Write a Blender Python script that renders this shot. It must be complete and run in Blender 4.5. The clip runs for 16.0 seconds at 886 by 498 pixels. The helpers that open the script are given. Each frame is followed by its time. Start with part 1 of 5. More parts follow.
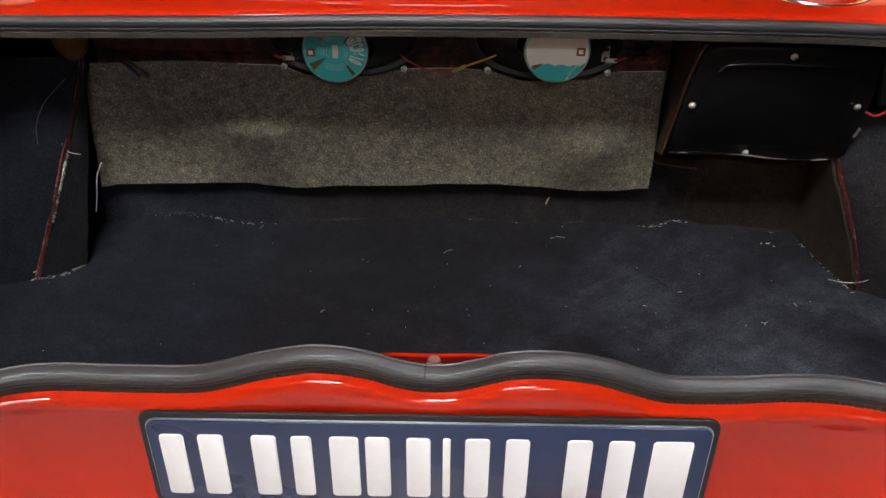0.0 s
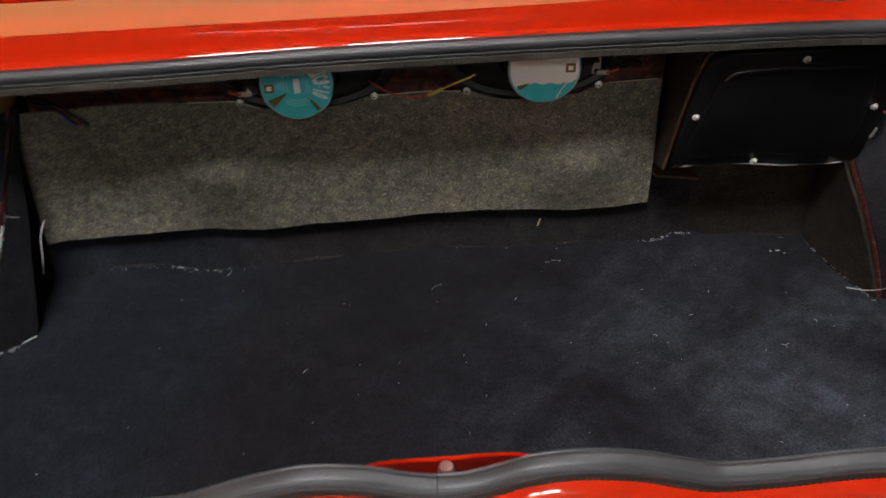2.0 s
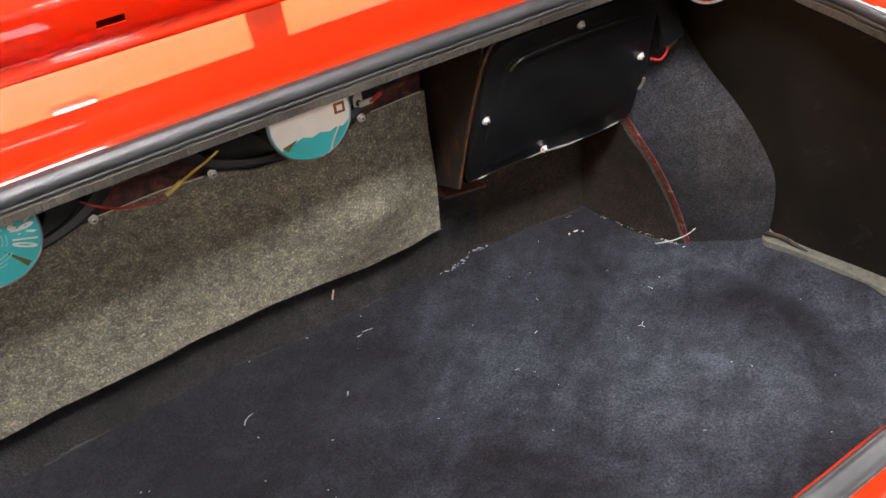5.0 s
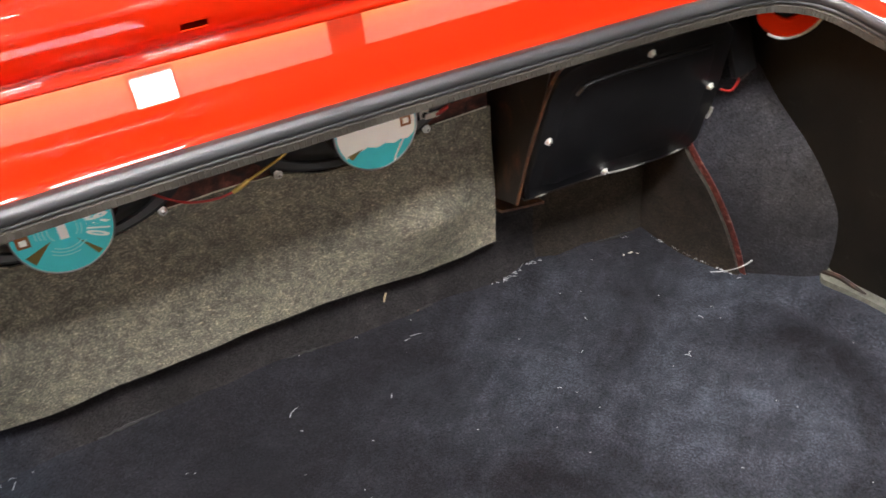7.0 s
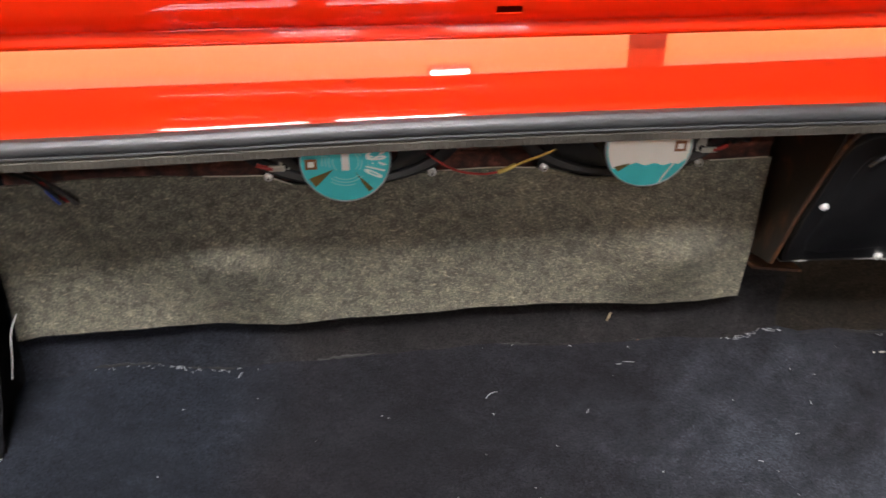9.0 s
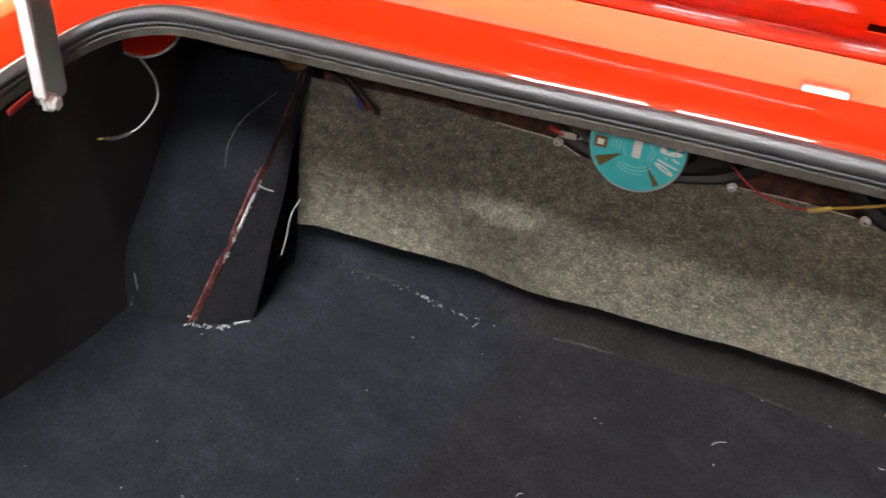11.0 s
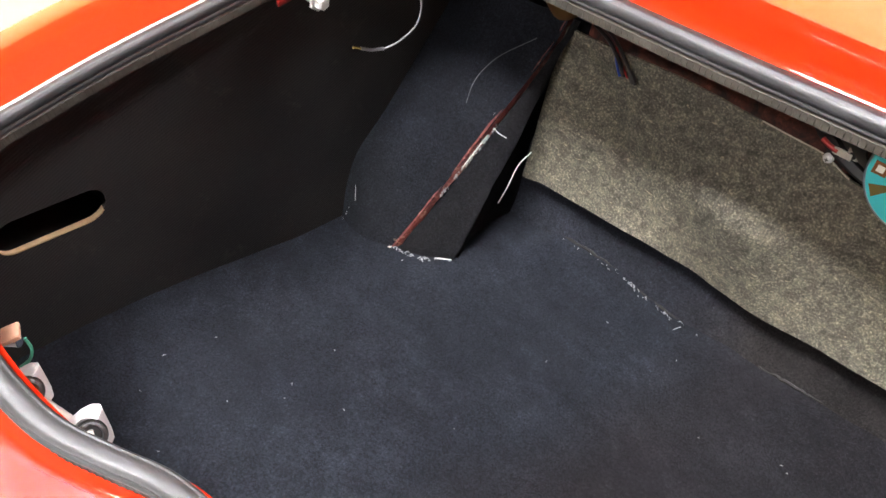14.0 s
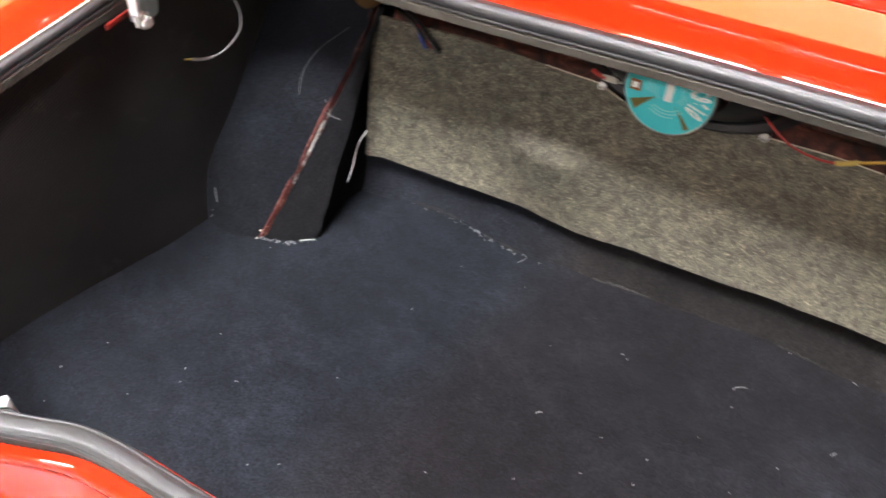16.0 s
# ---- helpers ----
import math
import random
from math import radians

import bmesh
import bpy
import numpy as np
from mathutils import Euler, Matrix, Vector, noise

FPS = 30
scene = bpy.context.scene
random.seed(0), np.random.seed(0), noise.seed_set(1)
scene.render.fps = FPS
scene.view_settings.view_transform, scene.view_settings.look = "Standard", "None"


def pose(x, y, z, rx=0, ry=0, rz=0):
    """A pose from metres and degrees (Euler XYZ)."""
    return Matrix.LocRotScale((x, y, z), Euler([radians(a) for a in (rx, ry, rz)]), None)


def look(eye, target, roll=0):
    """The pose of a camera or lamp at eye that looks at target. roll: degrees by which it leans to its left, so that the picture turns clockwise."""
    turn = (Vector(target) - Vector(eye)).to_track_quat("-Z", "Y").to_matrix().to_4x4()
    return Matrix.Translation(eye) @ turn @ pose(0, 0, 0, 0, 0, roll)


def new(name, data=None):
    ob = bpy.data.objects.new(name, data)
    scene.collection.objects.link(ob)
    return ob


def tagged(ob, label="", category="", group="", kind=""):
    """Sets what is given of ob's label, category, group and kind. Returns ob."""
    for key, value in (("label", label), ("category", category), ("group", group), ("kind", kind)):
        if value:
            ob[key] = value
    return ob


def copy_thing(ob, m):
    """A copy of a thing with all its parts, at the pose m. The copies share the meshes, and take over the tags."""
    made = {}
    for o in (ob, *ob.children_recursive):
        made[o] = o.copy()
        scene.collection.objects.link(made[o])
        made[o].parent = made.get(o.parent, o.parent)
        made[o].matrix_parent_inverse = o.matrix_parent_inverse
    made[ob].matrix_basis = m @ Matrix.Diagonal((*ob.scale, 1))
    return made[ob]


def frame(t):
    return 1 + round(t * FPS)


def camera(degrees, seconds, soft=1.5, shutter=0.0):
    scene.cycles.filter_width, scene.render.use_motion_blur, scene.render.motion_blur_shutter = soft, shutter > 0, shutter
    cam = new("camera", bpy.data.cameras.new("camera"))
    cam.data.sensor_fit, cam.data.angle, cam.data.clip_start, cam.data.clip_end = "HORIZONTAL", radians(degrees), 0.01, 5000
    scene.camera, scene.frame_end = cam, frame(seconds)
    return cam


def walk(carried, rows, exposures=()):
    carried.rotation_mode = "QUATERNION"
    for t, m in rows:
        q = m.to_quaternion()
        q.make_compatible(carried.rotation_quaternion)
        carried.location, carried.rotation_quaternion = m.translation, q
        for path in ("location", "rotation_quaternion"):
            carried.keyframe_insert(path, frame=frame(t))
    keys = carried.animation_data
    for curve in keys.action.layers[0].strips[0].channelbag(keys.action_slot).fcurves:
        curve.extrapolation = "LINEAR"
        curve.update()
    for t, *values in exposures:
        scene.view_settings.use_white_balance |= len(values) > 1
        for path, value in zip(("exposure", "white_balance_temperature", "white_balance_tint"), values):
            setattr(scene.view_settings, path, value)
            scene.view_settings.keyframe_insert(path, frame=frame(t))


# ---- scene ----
cam = camera(54.7, 16.0, soft=1.5, shutter=0.5)
PATH = [
    (0, (0.01, -0.565, 0.738), (0.007, 1.116, -0.346), 1.2),
    (0.5, (0.021, -0.546, 0.737), (-0.012, 1.129, -0.357), 1.1),
    (1, (0.038, -0.521, 0.739), (-0.037, 1.145, -0.365), 0.2),
    (1.5, (0.022, -0.486, 0.742), (-0.02, 1.174, -0.372), -0.4),
    (2, (-0.013, -0.418, 0.756), (0.055, 1.221, -0.388), -1.8),
    (2.5, (-0.059, -0.341, 0.765), (0.179, 1.26, -0.41), -3.3),
    (3, (-0.098, -0.279, 0.734), (0.34, 1.301, -0.412), -5.2),
    (3.5, (-0.116, -0.219, 0.718), (0.488, 1.303, -0.43), -6.3),
    (4, (-0.122, -0.181, 0.696), (0.625, 1.285, -0.441), -7.4),
    (4.2, (-0.116, -0.176, 0.694), (0.659, 1.272, -0.447), -7.9),
    (6.3, (-0.111, -0.17, 0.7), (0.706, 1.254, -0.442), -6.9),
    (6.5, (-0.11, -0.172, 0.705), (0.674, 1.271, -0.437), -6.5),
    (7, (-0.109, -0.172, 0.722), (0.574, 1.316, -0.426), -5.3),
    (7.5, (-0.117, -0.182, 0.726), (0.465, 1.363, -0.402), -3.9),
    (8, (-0.118, -0.194, 0.724), (0.329, 1.413, -0.38), -2.5),
    (8.5, (-0.119, -0.203, 0.719), (0.194, 1.446, -0.368), -0.9),
    (9, (-0.121, -0.205, 0.71), (0.048, 1.471, -0.367), 0.8),
    (9.5, (-0.115, -0.201, 0.701), (-0.091, 1.483, -0.377), 2.2),
    (10, (-0.103, -0.188, 0.697), (-0.248, 1.477, -0.401), 3.6),
    (10.2, (-0.079, -0.18, 0.7), (-0.329, 1.461, -0.416), 3.7),
    (12.3, (-0.092, -0.136, 0.677), (-0.796, 1.271, -0.559), 10.4),
    (12.5, (-0.094, -0.133, 0.679), (-0.826, 1.246, -0.572), 10.7),
    (13, (-0.097, -0.13, 0.678), (-0.894, 1.191, -0.596), 11.0),
    (13.5, (-0.098, -0.129, 0.674), (-0.946, 1.147, -0.612), 10.9),
    (14, (-0.096, -0.127, 0.673), (-0.982, 1.11, -0.625), 10.5),
    (14.5, (-0.093, -0.133, 0.674), (-0.982, 1.098, -0.628), 10.1),
    (15, (-0.083, -0.15, 0.682), (-0.932, 1.111, -0.617), 9.5),
    (15.5, (-0.05, -0.172, 0.696), (-0.84, 1.143, -0.588), 8.0),
    (16, (0.012, -0.2, 0.706), (-0.695, 1.194, -0.541), 5.4),
]
walk(cam, [(t, look(eye, target, roll)) for t, eye, target, roll in PATH],
     exposures=[(0, -1.15), (1, -1.2), (2, -1.2), (3, -0.58), (4.2, 0.05), (6.3, 0.22), (7.5, 0.1), (9, -0.05), (10.2, -0.1), (12.3, 0.6), (16, 0.58)])

# ---- world and lights ----
world = bpy.data.worlds.new("world")
scene.world = world
world.use_nodes = True
world.node_tree.nodes["Background"].inputs[0].default_value = (0.9, 0.95, 1.0, 1)
world.node_tree.nodes["Background"].inputs[1].default_value = 0.15
LAMP_POWER = 128.0
GROUND_Z = -0.56
ROOM = (-5.5, 5.5, -6.0, 6.5, GROUND_Z + 3.7)


# ---- materials ----
def mat(name, build):
    m = bpy.data.materials.new(name)
    m.use_nodes = True
    nt = m.node_tree
    build(nt, nt.nodes["Principled BSDF"])
    return m


def node(nt, kind, **inputs):
    n = nt.nodes.new(kind)
    for key, value in inputs.items():
        n.inputs[key.replace("_", " ")].default_value = value
    return n


def coords(nt, scale=(1, 1, 1), turn=0.0):
    c = nt.nodes.new("ShaderNodeTexCoord")
    m = nt.nodes.new("ShaderNodeMapping")
    m.inputs["Scale"].default_value = scale
    m.vector_type = "TEXTURE" if turn else "POINT"
    if turn:
        m.inputs["Scale"].default_value = tuple(1 / s for s in scale)
        m.inputs["Rotation"].default_value = (0, 0, radians(turn))
    nt.links.new(c.outputs["Object"], m.inputs["Vector"])
    return m.outputs["Vector"]


def noise_tex(nt, vec, scale, detail=4.0, rough=0.55, distort=0.0):
    n = node(nt, "ShaderNodeTexNoise", Scale=scale, Detail=detail, Roughness=rough, Distortion=distort)
    nt.links.new(vec, n.inputs["Vector"])
    return n.outputs["Fac"]


def ramp(nt, fac, stops):
    r = nt.nodes.new("ShaderNodeValToRGB")
    e = r.color_ramp.elements
    while len(e) < len(stops):
        e.new(0.5)
    for el, (p, c) in zip(e, stops):
        el.position = p
        el.color = (*c, 1) if len(c) == 3 else c
    nt.links.new(fac, r.inputs["Fac"])
    return r.outputs["Color"]


def mix(nt, fac, a, b, mode="MIX"):
    n = nt.nodes.new("ShaderNodeMix")
    n.data_type, n.blend_type = "RGBA", mode
    for sock, v in ((n.inputs[0], fac), (n.inputs[6], a), (n.inputs[7], b)):
        if hasattr(v, "is_linked"):
            nt.links.new(v, sock)
        elif isinstance(v, (int, float)):
            sock.default_value = v
        else:
            sock.default_value = (*v, 1)
    return n.outputs[2]


def bump(nt, p, height, strength, distance, normal=None):
    b = node(nt, "ShaderNodeBump", Strength=strength, Distance=distance)
    nt.links.new(height, b.inputs["Height"])
    if normal is not None:
        nt.links.new(normal, b.inputs["Normal"])
    nt.links.new(b.outputs["Normal"], p.inputs["Normal"])
    return b.outputs["Normal"]


def plain(color, rough=0.5, metal=0.0, grain=0.12, scale=60.0, coat=0.0, relief=0.0, gloss=0.5):
    """A surface of one colour with a little grain and wear."""
    def build(nt, p):
        v = coords(nt)
        f = noise_tex(nt, v, scale, 5.0)
        g = noise_tex(nt, v, scale * 0.12, 3.0)
        dark = tuple(c * (1 - grain) for c in color)
        light = tuple(min(1, c * (1 + grain)) for c in color)
        c = ramp(nt, f, ((0.3, dark), (0.7, light)))
        c = mix(nt, 0.5, c, ramp(nt, g, ((0.35, dark), (0.65, light))))
        nt.links.new(c, p.inputs["Base Color"])
        r = ramp(nt, g, ((0.3, (rough * 0.85,) * 3), (0.7, (min(1, rough * 1.15),) * 3)))
        nt.links.new(r, p.inputs["Roughness"])
        p.inputs["Metallic"].default_value = metal
        p.inputs["Specular IOR Level"].default_value = gloss
        p.inputs["Coat Weight"].default_value = coat
        p.inputs["Coat Roughness"].default_value = 0.03
        if relief:
            bump(nt, p, f, 0.5, relief)
    return build


def carpet_build(base, dust_lit, dust_lit_amount=1.0, brown=(0.03, 0.025, 0.02), worn=False):
    def build(nt, p):
        v = coords(nt)
        fibre = noise_tex(nt, v, 1100.0, 3.0, 0.7)
        tuft = noise_tex(nt, v, 400.0, 4.0, 0.8)
        patch = noise_tex(nt, v, 5.0, 6.0, 0.6, 0.5)
        smear = noise_tex(nt, coords(nt, (7.0, 26.0, 9.0), 38.0), 1.0, 6.0, 0.6, 0.8)
        warm = noise_tex(nt, coords(nt, (2.1, 2.1, 2.1)), 1.3, 3.0)
        if worn:
            # browner from the middle of the boot to the right
            sep = nt.nodes.new("ShaderNodeSeparateXYZ")
            nt.links.new(v, sep.inputs[0])
            add = nt.nodes.new("ShaderNodeMath")
            add.operation = "MULTIPLY_ADD"
            nt.links.new(sep.outputs[0], add.inputs[0])
            add.inputs[1].default_value = 3.2
            nt.links.new(warm, add.inputs[2])
            shift = nt.nodes.new("ShaderNodeMath")
            shift.inputs[1].default_value = 0.83
            nt.links.new(add.outputs[0], shift.inputs[0])
            warm = shift.outputs[0]
        c = mix(nt, ramp(nt, warm, ((0.3, (0, 0, 0)), (0.6, (1, 1, 1))) if worn else ((0.42, (0, 0, 0)), (0.62, (1, 1, 1)))), base, brown)
        d = mix(nt, 1.0, ramp(nt, patch, ((0.33, (0.0,) * 3), (0.7, (dust_lit_amount,) * 3))),
                ramp(nt, smear, ((0.3, (0.35,) * 3), (0.7, (1, 1, 1)))), "MULTIPLY")
        # round pale pool on the right: dust and painted light together, fading leftwards
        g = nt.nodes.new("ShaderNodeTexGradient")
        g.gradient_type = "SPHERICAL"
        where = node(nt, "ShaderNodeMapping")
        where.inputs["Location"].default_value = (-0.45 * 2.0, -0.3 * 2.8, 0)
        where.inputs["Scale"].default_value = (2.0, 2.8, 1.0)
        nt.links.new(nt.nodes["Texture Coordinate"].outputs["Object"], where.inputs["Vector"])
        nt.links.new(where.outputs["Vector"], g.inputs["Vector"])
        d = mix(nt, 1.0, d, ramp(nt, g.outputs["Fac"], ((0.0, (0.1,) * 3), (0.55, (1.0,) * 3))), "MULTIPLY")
        c = mix(nt, d, c, dust_lit)
        # rubbed and flattened pile, in smudges of a hand's width and of a finger's
        rub = noise_tex(nt, coords(nt, (13.0, 20.0, 13.0), -24.0), 1.0, 5.0, 0.62, 0.6)
        c = mix(nt, 1.0, c, ramp(nt, rub, ((0.3, (0.74,) * 3), (0.5, (0.98,) * 3), (0.72, (1.42,) * 3))), "MULTIPLY")
        nap = noise_tex(nt, v, 60.0, 3.0, 0.6, 0.3)
        c = mix(nt, 1.0, c, ramp(nt, nap, ((0.32, (0.84,) * 3), (0.68, (1.18,) * 3))), "MULTIPLY")
        c = mix(nt, 1.0, c, ramp(nt, tuft, ((0.38, (0.44,) * 3), (0.6, (1.45,) * 3), (0.72, (2.7,) * 3))), "MULTIPLY")
        c = mix(nt, 1.0, c, ramp(nt, fibre, ((0.36, (0.58,) * 3), (0.66, (1.5,) * 3))), "MULTIPLY")
        nt.links.new(c, p.inputs["Base Color"])
        p.inputs["Roughness"].default_value = 0.95
        p.inputs["Specular IOR Level"].default_value = 0.15
        p.inputs["Sheen Weight"].default_value = 0.02
        p.inputs["Sheen Roughness"].default_value = 0.6
        p.inputs["Sheen Tint"].default_value = (0.7, 0.78, 1.0, 1)
        n = bump(nt, p, tuft, 0.4, 0.0018)
        bump(nt, p, fibre, 0.35, 0.001, n)
    return build


def red_paint(nt, p):
    v = coords(nt)
    peel = noise_tex(nt, v, 130.0, 2.0)
    tone = noise_tex(nt, v, 3.0, 3.0)
    c = ramp(nt, tone, ((0.3, (0.46, 0.0172, 0.0021)), (0.7, (0.505, 0.02, 0.0026))))
    nt.links.new(c, p.inputs["Base Color"])
    p.inputs["Roughness"].default_value = 0.5
    p.inputs["Specular IOR Level"].default_value = 0.03
    p.inputs["Coat Weight"].default_value = 1.0
    p.inputs["Coat Roughness"].default_value = 0.025
    p.inputs["Coat IOR"].default_value = 1.5
    bump(nt, p, peel, 0.003, 0.001)


def board_build(nt, p):
    v = coords(nt)
    fleck = noise_tex(nt, v, 420.0, 4.0, 0.75)
    clump = noise_tex(nt, v, 75.0, 4.0, 0.65)
    cloud = noise_tex(nt, v, 8.0, 4.0, 0.6)
    c = ramp(nt, fleck, ((0.36, (0.086, 0.083, 0.07)), (0.53, (0.151, 0.144, 0.118)), (0.68, (0.375, 0.348, 0.275))))
    c = mix(nt, 1.0, c, ramp(nt, clump, ((0.34, (0.7, 0.7, 0.7)), (0.5, (0.98, 0.98, 0.97)), (0.68, (1.38, 1.34, 1.24)))), "MULTIPLY")
    c = mix(nt, 1.0, c, ramp(nt, cloud, ((0.36, (0.86, 0.86, 0.85)), (0.64, (1.16, 1.14, 1.08)))), "MULTIPLY")
    spark = noise_tex(nt, coords(nt, (150.0, 150.0, 260.0)), 1.0, 2.0, 0.5)
    c = mix(nt, ramp(nt, spark, ((0.66, (0, 0, 0)), (0.74, (0.8,) * 3))), c, (0.42, 0.36, 0.25))
    nt.links.new(c, p.inputs["Base Color"])
    p.inputs["Roughness"].default_value = 0.9
    p.inputs["Specular IOR Level"].default_value = 0.2
    n = bump(nt, p, clump, 0.3, 0.002)
    bump(nt, p, fleck, 0.35, 0.001, n)


def vinyl_build(base, brown, ribs=1.0):
    def build(nt, p):
        v = coords(nt)
        w = nt.nodes.new("ShaderNodeTexWave")
        w.inputs["Scale"].default_value = 95.0
        w.inputs["Distortion"].default_value = 1.2
        w.inputs["Detail"].default_value = 2.0
        w.inputs["Detail Scale"].default_value = 12.0
        m = node(nt, "ShaderNodeMapping", Rotation=(0.0, 0.0, 0.0))
        m.inputs["Rotation"].default_value = (radians(-30), 0, 0)
        w.bands_direction = "Z"
        nt.links.new(v, m.inputs["Vector"])
        nt.links.new(m.outputs["Vector"], w.inputs["Vector"])
        grain = noise_tex(nt, v, 420.0, 3.0)
        cloud = noise_tex(nt, v, 7.0, 5.0, 0.6)
        c = ramp(nt, cloud, ((0.35, base), (0.7, brown)))
        c = mix(nt, 1.0, c, ramp(nt, w.outputs["Fac"], ((0.2, (1 - 0.12 * ribs,) * 3), (0.8, (1 + 0.13 * ribs,) * 3))), "MULTIPLY")
        scuff = noise_tex(nt, v, 26.0, 6.0, 0.7, 0.4)
        c = mix(nt, ramp(nt, scuff, ((0.6, (0, 0, 0)), (0.78, (0.7,) * 3))), c, (0.075, 0.068, 0.06))
        nt.links.new(c, p.inputs["Base Color"])
        p.inputs["Roughness"].default_value = 0.62
        p.inputs["Specular IOR Level"].default_value = 0.3
        n = bump(nt, p, w.outputs["Fac"], 0.25 * ribs, 0.001)
        bump(nt, p, grain, 0.4, 0.001, n)
    return build


def rust_build(dark, mid, bright, scale=14.0, rough=0.6):
    def build(nt, p):
        v = coords(nt)
        a = noise_tex(nt, v, scale, 6.0, 0.65, 0.5)
        b = noise_tex(nt, v, scale * 8, 4.0, 0.7)
        c = ramp(nt, a, ((0.38, dark), (0.56, mid), (0.74, bright)))
        c = mix(nt, 1.0, c, ramp(nt, b, ((0.3, (0.6,) * 3), (0.7, (1.3,) * 3))), "MULTIPLY")
        nt.links.new(c, p.inputs["Base Color"])
        p.inputs["Roughness"].default_value = rough
        bump(nt, p, b, 0.5, 0.001)
    return build


def rubber_build(nt, p):
    v = coords(nt)
    a = noise_tex(nt, v, 30.0, 5.0, 0.6)
    b = noise_tex(nt, v, 500.0, 2.0)
    c = ramp(nt, a, ((0.3, (0.02, 0.0208, 0.0225)), (0.7, (0.036, 0.037, 0.0395))))
    nt.links.new(c, p.inputs["Base Color"])
    p.inputs["Coat Weight"].default_value = 0.36
    p.inputs["Coat IOR"].default_value = 1.5
    p.inputs["Specular IOR Level"].default_value = 0.5
    p.inputs["Coat Roughness"].default_value = 0.46
    r = ramp(nt, a, ((0.3, (0.42,) * 3), (0.7, (0.56,) * 3)))
    nt.links.new(r, p.inputs["Roughness"])
    bump(nt, p, b, 0.15, 0.0005)


def lamp_build(nt, p):
    p.inputs["Base Color"].default_value = (0.9, 0.9, 0.9, 1)
    p.inputs["Emission Color"].default_value = (1.0, 0.98, 0.97, 1)
    p.inputs["Emission Strength"].default_value = LAMP_POWER


RED = mat("red_paint", red_paint)
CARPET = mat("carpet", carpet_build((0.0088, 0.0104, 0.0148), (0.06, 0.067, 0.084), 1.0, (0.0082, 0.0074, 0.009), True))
CARPET_L = mat("carpet_dark", carpet_build((0.0088, 0.0101, 0.0142), (0.04, 0.044, 0.053), 0.4, (0.01, 0.011, 0.0136)))
CARPET_R = mat("carpet_brown", carpet_build((0.02, 0.016, 0.012), (0.06, 0.05, 0.04), 0.5, (0.032, 0.022, 0.013)))
CARPET_A = mat("carpet_arch", carpet_build((0.0165, 0.0165, 0.0198), (0.05, 0.05, 0.056), 0.5, (0.022, 0.019, 0.016)))
CARPET_S = mat("carpet_strip", carpet_build((0.0128, 0.0142, 0.0192), (0.04, 0.04, 0.045), 0.3, (0.0142, 0.0126, 0.0126), True))
CARPET_D = mat("carpet_darkest", carpet_build((0.0052, 0.0052, 0.0062), (0.02, 0.02, 0.022), 0.2, (0.006, 0.0056, 0.0055)))
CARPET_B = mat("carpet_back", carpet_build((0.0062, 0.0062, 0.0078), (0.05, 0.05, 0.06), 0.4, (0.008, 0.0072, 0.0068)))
BOARD = mat("felt_board", board_build)
VINYL = mat("vinyl", vinyl_build((0.021, 0.0204, 0.0215), (0.036, 0.0333, 0.032), 1.0))
VINYL_R = mat("vinyl_brown", vinyl_build((0.006, 0.0051, 0.0041), (0.019, 0.0155, 0.0112), 0.0))
RUST = mat("rusty_primer", rust_build((0.022, 0.012, 0.01), (0.11, 0.034, 0.023), (0.34, 0.12, 0.08), 45.0))
BROWN = mat("brown_primer", rust_build((0.0064, 0.0042, 0.003), (0.015, 0.0086, 0.005), (0.11, 0.04, 0.012), 22.0))
OXIDE = mat("oxide_red", rust_build((0.07, 0.014, 0.012), (0.16, 0.035, 0.028), (0.42, 0.28, 0.22), 130.0))
DARK_RED = mat("dark_red_tone", plain((0.12, 0.006, 0.004), 0.35, 0, 0.2, 60, 0.3))
RUBBER = mat("rubber", rubber_build)
LIP = mat("dusty_rubber", plain((0.034, 0.03, 0.024), 0.6, 0, 0.5, 50, 0, 0.0004))
EDGING = mat("white_edging", plain((0.68, 0.67, 0.65), 0.25, 0, 0.04, 60))
BLACK_PAINT = mat("black_paint", plain((0.005, 0.005, 0.0056), 0.4, 0, 0.6, 45, 0.06, 0.0003, 0.25))
BLACK_PLASTIC = mat("black_plastic", plain((0.012, 0.012, 0.013), 0.42, 0, 0.25, 120, 0, 0.0003))
DARK = mat("dark_cavity", plain((0.006, 0.005, 0.005), 0.8))
STEEL = mat("zinc_steel", plain((0.72, 0.72, 0.7), 0.32, 0.55, 0.12, 90))
PIN = mat("worn_pin", plain((0.4, 0.26, 0.23), 0.3, 0.7, 0.2, 90))
RUSTY_BOLT = mat("oversprayed_bolt", plain((0.34, 0.09, 0.07), 0.3, 0.4, 0.5, 200))
CHROME = mat("chrome", plain((0.75, 0.77, 0.78), 0.12, 1.0, 0.05, 50))
BRUSHED = mat("satin_metal", plain((0.62, 0.65, 0.68), 0.32, 1.0, 0.05, 40))
TEAL = mat("teal_label", plain((0.07, 0.62, 0.68), 0.35, 0, 0.1, 40))
TEAL_L = mat("pale_teal", plain((0.3, 0.72, 0.74), 0.4, 0, 0.1, 40))
WHITE = mat("white_print", plain((0.9, 0.9, 0.88), 0.5, 0, 0.04, 60))
PAPER = mat("torn_paper", plain((0.93, 0.92, 0.86), 0.6, 0, 0.05, 45, 0, 0.0003))
GOLD = mat("ochre_print", plain((0.16, 0.12, 0.03), 0.5, 0, 0.15, 60))
LOGO = mat("logo_brown", plain((0.25, 0.09, 0.02), 0.5, 0, 0.1, 60))
BLUE_PLATE = mat("plate_blue", plain((0.016, 0.03, 0.085), 0.3, 0, 0.12, 40, 0.4))
